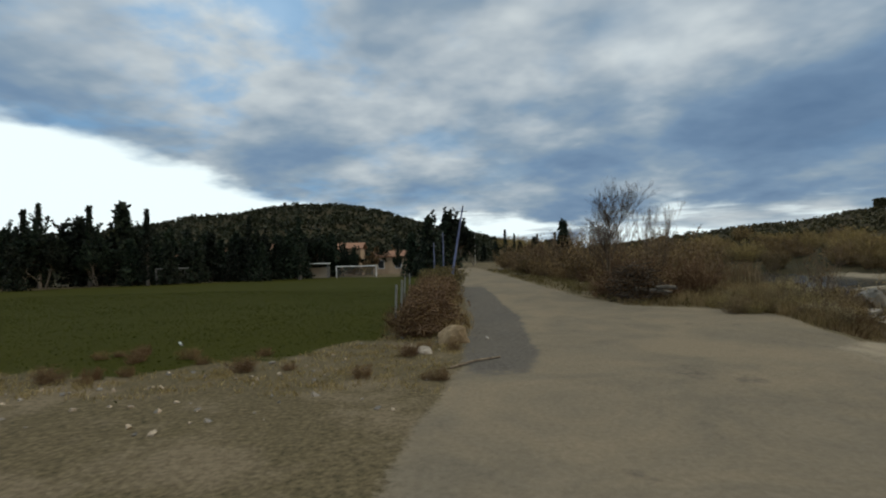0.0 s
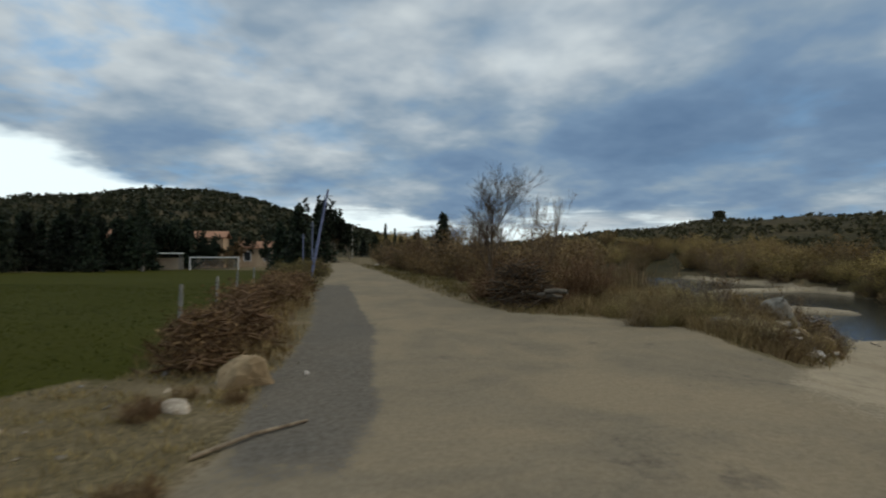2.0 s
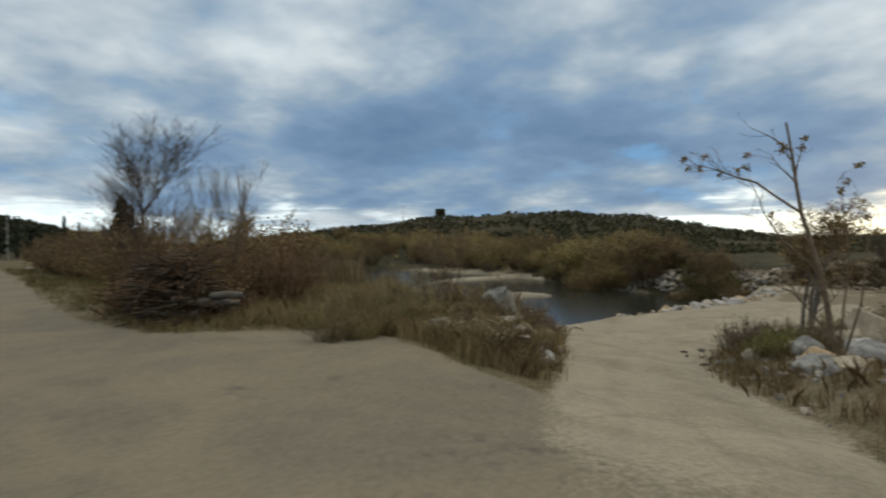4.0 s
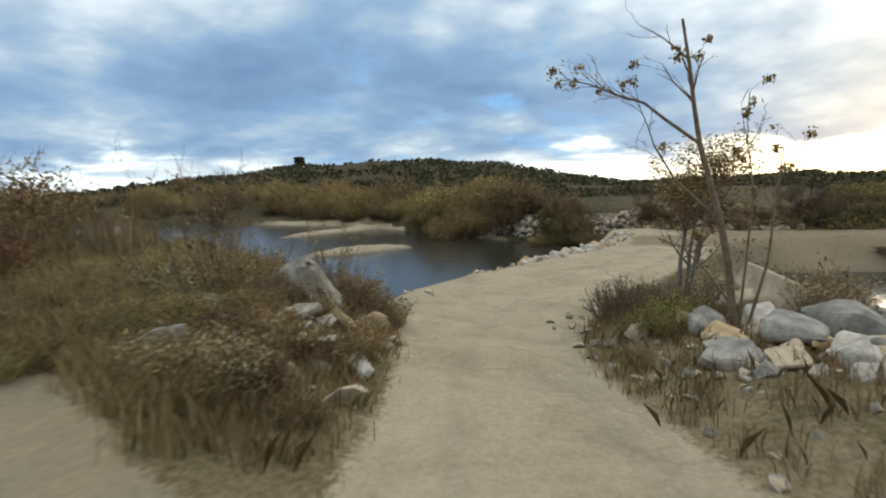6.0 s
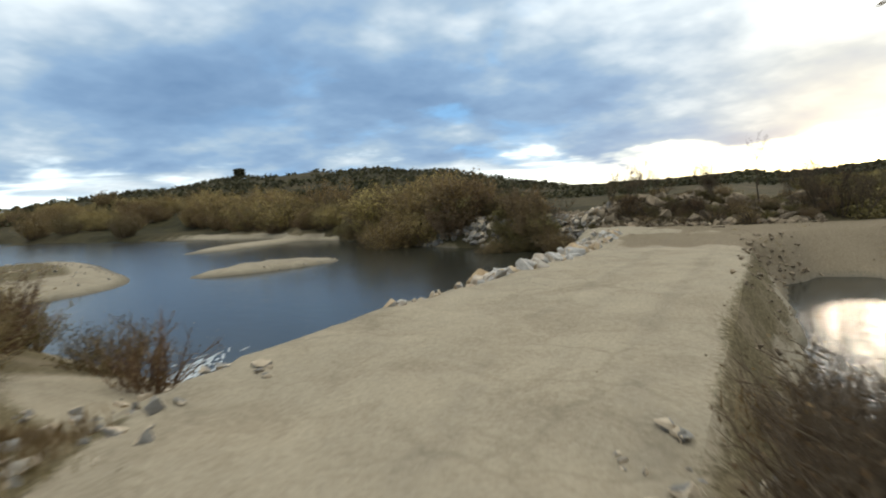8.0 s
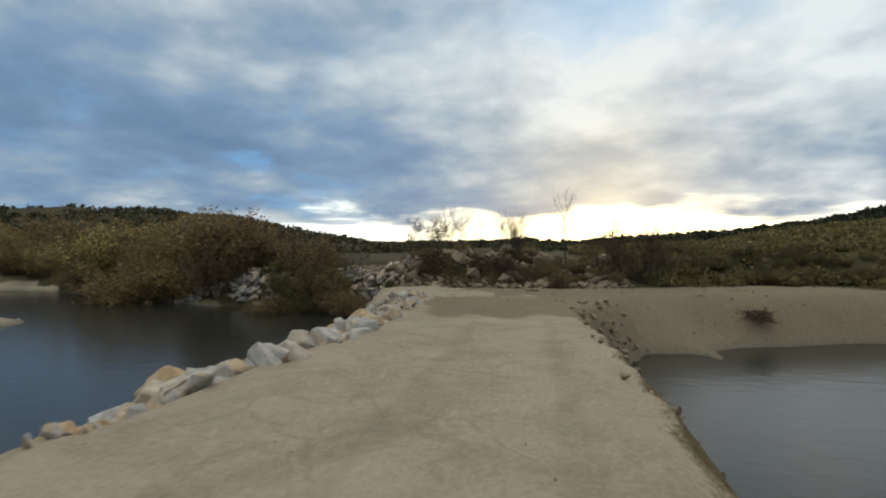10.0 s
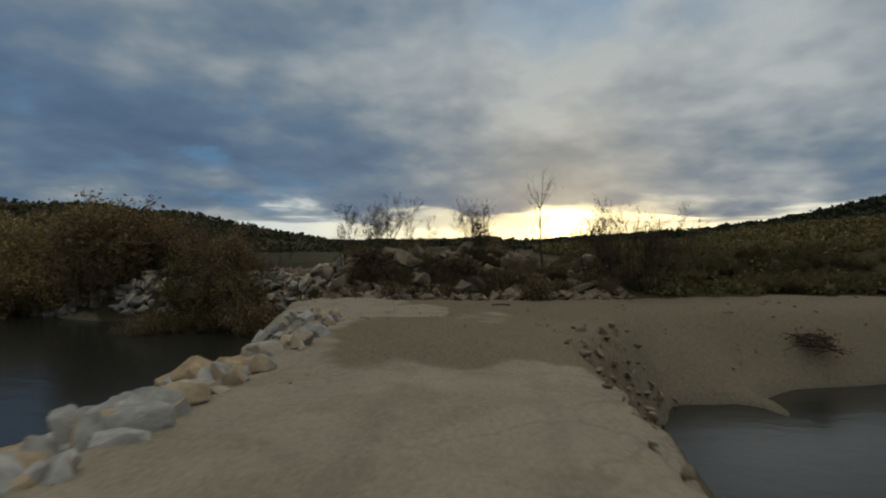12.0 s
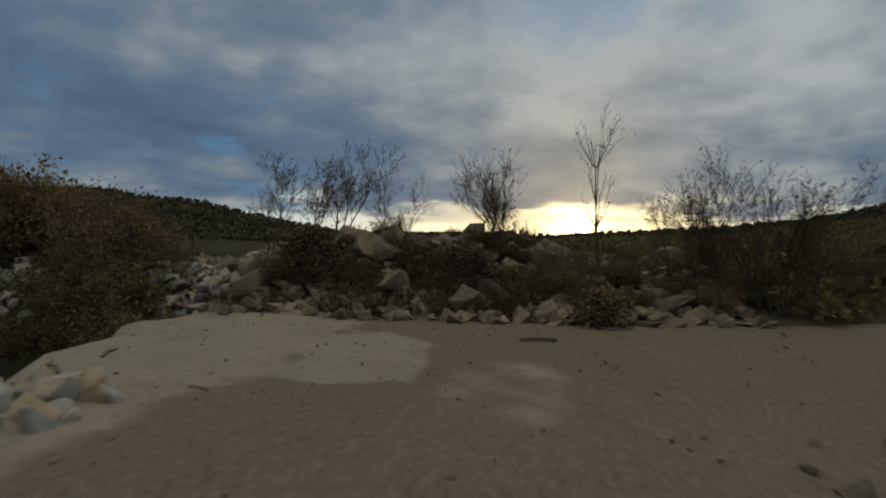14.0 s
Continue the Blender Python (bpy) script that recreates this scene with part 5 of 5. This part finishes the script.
for k in range(20):
    x = rk.uniform(7.2, 10.2)
    y = float(np.interp(x, TRACK_X, TRACK_Y)) + rk.uniform(1.9, 3.6)
    plant("dry_weeds", rk.choice(CURLED), x, y, rk.uniform(0, 360), rk.uniform(0.38, 0.6), "low tangled weeds in front of the boulders", "weeds", "weeds by the track", SP)
WEEDS = [tree_meshes("tall_weed_%d" % k, 260 + k, 1.35, 5, 0.3, 0.012, (6, 3), 0.5, 0.36, 0.1, 0.028, 90, M_BROWN, M_TWIG, M_TWIG, 0.12, 14) for k in range(3)]
for x, y, s in ((9.1, 12.9, 1.2), (9.5, 13.3, 1.25), (10.2, 14.0, 1.2), (12.2, 14.0, 1.1), (8.9, 13.6, 1.0), (12.8, 14.3, 0.9), (13.2, 14.9, 0.9)):
    plant("tall_weed", rk.choice(WEEDS), x, y, rk.uniform(0, 360), s, "tall dead weed with dark seed heads", "weed", "tall weeds by the track", ("stalk", "seed_head"))
BLEACHED = [shrub_meshes("bleached_%d" % k, 270 + k, 1.15, 1.1, 80, 1700, 0.03, M_TAN if k != 1 else M_OLIVE, M_STRAW) for k in range(3)]
for k in range(46):
    y = rk.uniform(12.2, 23.0)
    x = rk.uniform(6.8, 9.3 + max(0, y - 13.6) * 0.55)
    plant("bleached_weeds", rk.choice(BLEACHED), x - 0.6, y - 1.0, rk.uniform(0, 360), rk.uniform(0.3, 0.52), "clump of bleached dry weeds on the river bank", "weeds", "bleached weeds on the bank", SP)

# brown brush on the slope down to the gravel bars
for k in range(20):
    x, y = rk.uniform(12.5, 17.5), rk.uniform(18.0, 26.0)
    plant("withered_shrub", rk.choice(BLEACHED + BLEACHED + BARE_BRUSH + WITHERED[:1]), x, y, rk.uniform(0, 360), rk.uniform(0.8, 1.2), "withered brown shrub on the slope above the gravel bar", "shrub", "shrubs above the gravel bar", SP)

# leaning tree and shrubs at the river side


def slender_tree():
    """Leaning trunk, forked high up, with long limbs swung over the track."""
    rng = np.random.RandomState(75)
    segs, tips = [], []

    def limb(points, r0, r1, kids, length):
        pts = np.array(points, float)
        n = len(pts) - 1
        for i in range(n):
            ra, rb = r0 + (r1 - r0) * i / n, r0 + (r1 - r0) * (i + 1) / n
            segs.append((*pts[i], *pts[i + 1], ra, rb))
        for _ in range(kids):
            f = rng.uniform(0.35, 1.0) * n
            i = min(int(f), n - 1)
            p = pts[i] + (pts[i + 1] - pts[i]) * (f - i)
            way = unit(unit(pts[i + 1] - pts[i]) + rng.normal(0, 0.5, 3) + np.array([0, 0, 0.2]))
            grow(rng, segs, tips, p, way, length * rng.uniform(0.5, 1.1), max(r1 * 0.9, 0.006), 1, 0.12, 0.03, (6, 3, 2), 0.45, 0.6)
    limb([(0, 0, -0.4), (0.0, 0.12, 0.9), (0.0, 0.24, 1.5), (0.0, 0.36, 1.95), (0.0, 0.48, 2.4), (0.02, 0.56, 2.9), (0.02, 0.62, 3.4), (0.05, 0.72, 4.0)], 0.052, 0.018, 6, 0.8)
    limb([(0.0, 0.48, 2.4), (-0.05, 0.9, 2.75), (-0.1, 1.15, 2.98), (-0.15, 1.5, 3.12), (-0.2, 1.85, 3.3), (-0.25, 2.15, 3.4)], 0.024, 0.008, 13, 0.55)
    limb([(0.0, 0.22, 1.4), (-0.1, 0.75, 1.95), (-0.15, 1.0, 2.4), (-0.15, 1.08, 2.65), (-0.15, 1.2, 2.95)], 0.018, 0.007, 8, 0.4)
    limb([(0.0, 0.05, 0.3), (0.1, 0.4, 0.75), (0.15, 0.7, 1.05), (0.15, 1.0, 1.15)], 0.016, 0.007, 5, 0.4)
    limb([(0.05, -0.1, 0.0), (0.2, -0.3, 0.9), (0.3, -0.35, 1.6), (0.3, -0.42, 2.3)], 0.022, 0.009, 7, 0.6)
    limb([(0.1, 0.0, 0.0), (0.35, -0.05, 1.0), (0.4, -0.1, 1.8), (0.4, 0.0, 2.5)], 0.02, 0.009, 7, 0.6)
    thick, thin = split_tubes(segs, 0.014)
    vs, fs = tubes(thin, 3)
    t = np.array(tips)
    t = t[rng.choice(len(t), 26)]
    lv, lf = cards(rng, t[rng.randint(0, 26, 700)] + rng.normal(0, 0.032, (700, 3)), 0.036)
    crown = mesh_of("slender_crown", np.concatenate([vs, lv]), np.concatenate([fs, lf + len(vs)]), [M_TWIG, M_BROWN])
    idx = np.zeros(len(fs) + len(lf), np.int32)
    idx[len(fs):] = 1
    crown.polygons.foreach_set("material_index", idx)
    return mesh_of("slender_trunk", *tubes(thick, 7), M_TWIG, True), crown


SAPLING = slender_tree()
LEAFY = tree_meshes("leafy_tree", 279, 3.1, 4, 0.10, 0.035, (9, 7, 4), 0.55, 0.30, 0.10, 0.024, 8000, M_BROWN, None, None, 0.06, low=1.7)
TWIGGY = [shrub_meshes("twiggy_%d" % k, 280 + k, 1.0, 1.1, 150, 900, 0.022, M_BROWN) for k in range(2)]
GREENS = [shrub_meshes("green_shrub_%d" % k, 284 + k, 0.8, 0.8, 60, 2600, 0.028, M_GREEN) for k in range(2)]
plant("slender_tree", SAPLING, 13.13, 7.58, 0, 1.0, "slender bare tree with a few withered leaf bunches", "tree")
plant("leafy_tree", LEAFY, 15.7, 8.95, 30, (1.5, 1.5, 0.84), "small tree with sparse brown leaves at the water", "tree")
for x, y, s in ((15.0, 9.6, 0.95), (16.0, 9.7, 0.9), (17.4, 9.8, 0.8), (14.2, 8.6, 0.85), (14.8, 8.9, 0.8)):
    plant("twiggy_shrub", rk.choice(TWIGGY), x, y, rk.uniform(0, 360), s, "brown twiggy shrub beside the sandy track", "shrub", "shrubs at the river side", SP)
for x, y, s in ((12.7, 8.35, 0.62), (13.5, 8.4, 0.7), (13.1, 8.75, 0.5)):
    plant("green_shrub", rk.choice(GREENS), x, y, rk.uniform(0, 360), s, "low yellow-green shrub beside the track", "shrub", "shrubs at the river side", SP)
for x, y, s in ((15.2, 7.9, 1.0), (16.2, 6.8, 1.1), (14.2, 6.6, 0.9), (17.6, 7.9, 0.9)):
    plant("dry_weeds", rk.choice(CURLED), x, y, rk.uniform(0, 360), s, "tangled brown weeds among the boulders", "weeds", "weeds at the river side", SP)
blades("track_grass", scatter(26000, (7, 4.0, 18, 16.5), off_track, 15, 0.10), 0.25, 0.006, M_STRAW, "dry grass among the boulders by the track", "grass", 15)

# ---- far side of the river ----
for k in range(288):
    y = rk.uniform(20.5, 95)
    edge = float(np.interp(y, (16, 20, 26, 32, 36, 44, 60, 66, 95), (44, 44.8, 46.0, 46.2, 46.0, 51.2, 55.4, 57, 68)))
    x = edge + 9 * rk.random() ** 1.4 - 1.2 * rk.random() * (y < 36)
    if (x - 31.2) > 1.33 * (y - 12.4):
        continue
    plant("willow_shrub", rk.choice(WILLOWS + MIXED if y > 29 else MIXED[1:2] + SCRUB + SCRUB), x, y, rk.uniform(0, 360), rk.uniform(0.5, 1.3) * (0.85 + 0.4 * math.sin(y * 0.9) * math.sin(x * 0.7)), "ochre willow scrub on the far bank", "shrub", "willow thicket on the far bank", SP)
for k in range(110):
    x, y = rk.uniform(46, 95), rk.uniform(20, 130)
    if x < np.interp(y, (20, 60, 130), (52, 62, 85)) or (x - 31.2) > 1.33 * (y - 12.4):
        continue
    plant("brown_scrub", rk.choice(WILLOWS + SCRUB + MIXED), x, y, rk.uniform(0, 360), rk.uniform(0.7, 1.1), "brown scrub beyond the far bank", "shrub", "scrub beyond the far bank", SP)
for k in range(150):
    y = rk.uniform(88, 175)
    x = rk.uniform(18, 95)
    if ground_at(x, y) > WATER + 0.1:
        plant("ochre_scrub", rk.choice(WILLOWS + MIXED), x, y, rk.uniform(0, 360), rk.uniform(0.9, 1.6), "ochre scrub along the river's upper reach", "shrub", "scrub on the upper reach", SP)
# riprap along the far shore
rip = []
for k in range(520):
    y = rk.uniform(17.5, 33)
    edge = float(np.interp(y, (16, 20, 26, 36, 44), (40.8, 42.5, 44.5, 46.5, 52)))
    rip.append((edge + 2.6 * rk.random() ** 1.2, y, rk.uniform(0.25, 0.8)))
rock_field("riprap", MIXED_ROCKS, rip, "grey boulders of the far shore's stone bank", 7)
# stones of the gravel bars
pebble = []
while len(pebble) < 700:
    x, y = rk.uniform(14, 41), rk.uniform(30, 56)
    if WATER + 0.02 < ground_at(x, y) < WATER + 0.9:
        pebble.append((x, y, 0.04 + 0.2 * rk.random() ** 3))
rock_field("bar_stones", MIXED_ROCKS, pebble, "grey stones strewn over the river's gravel bars", 12)


def riffle(x, y, long, wide, n, seed):
    """Broken white water: many low streaks of foam lying on the river."""
    rng = np.random.RandomState(seed)
    vs, fs = [], []
    for k in range(n):
        u, v = rng.normal(0, 0.4) * long, rng.normal(0, 0.4) * wide
        a, b, turn = rng.uniform(0.08, 0.32), rng.uniform(0.02, 0.06), 0.35 + rng.normal(0, 0.3)
        c = np.array([x + u * 0.9 - v * 0.35, y + u * 0.35 + v * 0.9, WATER])
        first = len(vs)
        vs.append(c + np.array([0, 0, 0.03]))
        for i in range(8):
            q, r = i * math.pi / 4, rng.uniform(0.7, 1.2)
            p, o = math.cos(q) * a * r, math.sin(q) * b * r
            vs.append(c + np.array([p * math.cos(turn) - o * math.sin(turn), p * math.sin(turn) + o * math.cos(turn), 0.004]))
        fs += [(first, first + 1 + i, first + 1 + (i + 1) % 8) for i in range(8)]
    tagged(new("riffle", mesh_of("riffle", vs, fs, M_FOAM, True)), "white broken water beside the sandy causeway", "foam", kind="stuff")


riffle(19.1, 21.0, 1.9, 0.7, 95, 61)
# pale stones lining the ford
ford = []
for k in range(300):
    x = 23.5 + 8.8 * rk.random() ** 1.1
    u = rk.random()
    y = float(np.interp(x, (24, 30, 35, 39), (15.5, 15.2, 16.2, 17.8))) + u * 2.2
    if k > 135:
        ford.append((x, y, rk.uniform(0.3, 0.6)))
        continue
    boulder(PALE, x, y, rk.uniform(0.42, 0.88) * (1.1 - 0.2 * u) * (1 if x < 32 else 0.7), "pale broken rock lining the ford", "rocks lining the ford", z=-1.66 - 0.95 * u * rk.uniform(0.7, 1.1))
fill = [(rk.uniform(19.5, 27), 15.7 + rk.uniform(-0.2, 0.9), rk.uniform(0.06, 0.3)) for k in range(150)]
fill += [(rk.uniform(26, 35), 15.0 + rk.uniform(0, 2.4), rk.uniform(0.15, 0.45)) for k in range(240)]
rock_field("ford_edge_stones", PALE_FIELD, fill + ford, "broken stones along the ford's edge", 8)
# rubble at the far end of the ford, right-hand edge
rub = [(rk.gauss(33.2, 0.9), rk.gauss(9.2, 0.75), rk.uniform(0.06, 0.24)) for k in range(150)]
rub += [(rk.uniform(19, 33), 10.2 - rk.uniform(0, 1.2), rk.uniform(0.03, 0.12)) for k in range(70)]
rub += [(18.0 + 15.5 * rk.random() ** 0.6, 10.8 - 1.3 * rk.random(), 0.03 + 0.13 * rk.random() ** 2.5) for k in range(240)]
rub += [(rk.uniform(12, 40), rk.uniform(11.2, 14.8), rk.uniform(0.012, 0.04)) for k in range(50)]
rub += [(rk.uniform(33, 46), rk.uniform(-4, 9), rk.uniform(0.03, 0.12)) for k in range(130)]
rub += [(rk.uniform(33, 41), rk.uniform(8, 17.2), 0.015 + 0.045 * rk.random() ** 2) for k in range(420)]
rock_field("flat_rubble", BROWN_ROCKS, [r for r in rub if abs(r[1] - 13) > 2.1 or r[2] < 0.06], "broken rubble at the edge of the sandy flat", 9)
# rocks dumped on the far bank
BANK_BRUSH = [shrub_meshes("bank_brush_%d" % k, 248 + k, 0.9, 1.0, 70, 900, 0.028, M_RUST if k else M_SCRUB, M_TWIG_DARK) for k in range(2)]
M_ROCK_BANK = plain("rock_bank", (0.10, 0.073, 0.047), (0.24, 0.182, 0.12), 5.0, 0.95, 0.9, spread=0.35, second=((0.13, 0.095, 0.06), (0.26, 0.20, 0.13)))
DARK_ROCKS = [rock_mesh("bank_rock_%d" % k, 190 + k, M_ROCK_BANK, 11, 0.022, 1, 0.7) for k in range(6)]
heap = []
for k in range(1350):
    y = rk.uniform(8.0, 22)
    heap.append((float(np.interp(y, (8, 17, 22), (41.0, 39.5, 43.0))) + 4.4 * rk.random() - 0.3, y, rk.uniform(0.12, 0.5)))
rock_field("bank_rubble", BROWN_ROCKS, heap, "broken rubble dumped on the far bank", 10)
for k in range(72):
    y = rk.uniform(8.5, 21)
    u = rk.random()
    x = float(np.interp(y, (8, 17, 21), (41.2, 39.6, 43.0))) + u * 4.0
    boulder(DARK_ROCKS, x, y, rk.choice((0.4, 0.55, 0.7, 0.95)) * rk.uniform(0.85, 1.15), "broken brown boulder dumped on the far bank", "boulders of the far bank")
for k in range(150):
    y = rk.uniform(5, 18.5)
    x = float(np.interp(y, (2, 8, 17), (46, 41.6, 40.4))) + rk.uniform(0.2, 4.0)
    plant("dark_scrub", rk.choice(SCRUB + MIXED[1:2] + WITHERED[:1]), x, y, rk.uniform(0, 360), rk.uniform(0.16, 0.32), "dark scrub growing among the dumped boulders", "shrub", "scrub of the far bank", SP)
for k in range(46):
    y = rk.uniform(8.5, 18.0)
    x = float(np.interp(y, (8, 17), (41.0, 39.9))) + rk.uniform(0.0, 2.6)
    plant("dead_brush", rk.choice(BANK_BRUSH), x, y, rk.uniform(0, 360), rk.uniform(0.45, 0.9), "dark dead brush hanging over the dumped boulders", "brush", "dead brush of the far bank", SP)
for k in range(190):
    y = rk.uniform(-24, 7.5)
    x = float(np.interp(y, (-24, 0, 8), (43, 44, 42.5))) + 9 * rk.random() ** 1.5
    plant("dark_scrub", rk.choice(SCRUB), x, y, rk.uniform(0, 360), rk.uniform(0.35, 0.6), "dense dark scrub beyond the sandy flat", "shrub", "scrub of the far bank", SP)
for k in range(60):
    x, y = rk.uniform(41.6, 48), rk.uniform(19.5, 25)
    if (x - 31.2) < 1.4 * (y - 12.4):
        plant("dark_scrub", rk.choice(SCRUB + MIXED[1:2]), x, y, rk.uniform(0, 360), rk.uniform(0.5, 0.95), "dark scrub above the far shore's stones", "shrub", "scrub of the far bank", SP)
CREST = [tree_meshes("crest_tree_%d" % k, 290 + k, 2.0, (3, 4, 7)[k], 0.4, 0.026, (9, 7, 5), 0.55, 0.46, 0.10, 0.03, 500, M_BROWN, M_TWIG_DARK, M_TWIG_DARK, 0.12) for k in range(3)]
THIN = tree_meshes("thin_tree", 296, 3.4, 2, 0.12, 0.026, (11, 5), 0.55, 0.30, 0.10, 0.04, 70, M_BROWN, M_TWIG_DARK, M_TWIG_DARK, 0.06)
for x, y, me, s in ((42.2, 17.4, CREST[0], 0.85), (42.7, 16.2, CREST[1], 0.9), (42.3, 16.7, CREST[1], 0.75), (43.0, 14.9, CREST[0], 0.62), (43.2, 12.4, CREST[2], 0.8), (43.3, 12.9, CREST[1], 0.55), (42.2, 7.3, CREST[2], 1.05),
                    (42.7, 8.9, CREST[0], 0.75), (42.6, 8.0, CREST[2], 0.9), (42.0, 6.6, CREST[2], 0.85), (44, 21, CREST[1], 0.7), (45, 23, CREST[0], 0.7), (46, 24.5, CREST[1], 0.9), (43.5, 22.5, CREST[0], 0.7)):
    plant("small_tree", me, x, y, rk.uniform(0, 360), s, "small bare tree with few leaves on the far bank", "tree", "small trees on the far bank")
plant("thin_tree", THIN, 43.0, 10.3, 10, 1.0, "thin two-stemmed bare tree on the far bank", "tree")

# low weeds and litter on the sandy flat
blades("flat_weeds", scatter(2600, (33.5, 4, 41.5, 17.5), lambda x, y: (wave(x, y, 2.2, 91) > 0.45) & (np.abs(y - 13.2) > 1.6), 92, 0.1), 0.1, 0.006, M_STRAW, "sparse dry weeds on the sandy flat", "grass", 92, 0.5)
for k in range(9):
    log(rk.uniform(33.5, 40.5), rk.choice((rk.uniform(5, 11.5), rk.uniform(14.8, 17))), 0.015, rk.uniform(0, 360), rk.uniform(0.15, 0.5), rk.uniform(0.006, 0.016), 0, "thin dead stick lying on the sandy flat", M_TWIG)
# branches washed up on the flat
branch_heap(37.5, 4.6, 1.0, 0.5, 0.2, 60, 401, "dark driftwood lying on the sandy flat", M_TWIG_DARK)
branch_heap(41.2, 16.2, 0.75, 0.8, 1.0, 240, 403, "dark tangle of dead brush on the dumped boulders", M_TWIG_DARK)
branch_heap(41.6, 13.2, 0.7, 0.7, 0.7, 160, 404, "dark tangle of dead brush on the dumped boulders", M_TWIG_DARK)
branch_heap(40.2, 10.9, 0.7, 0.6, 0.6, 120, 402, "dark uprooted stump and branches at the bank's foot", M_TWIG_DARK)
log(38.6, 11.7, 0.03, 100, 0.5, 0.03, 0, "short stick lying on the sandy flat")
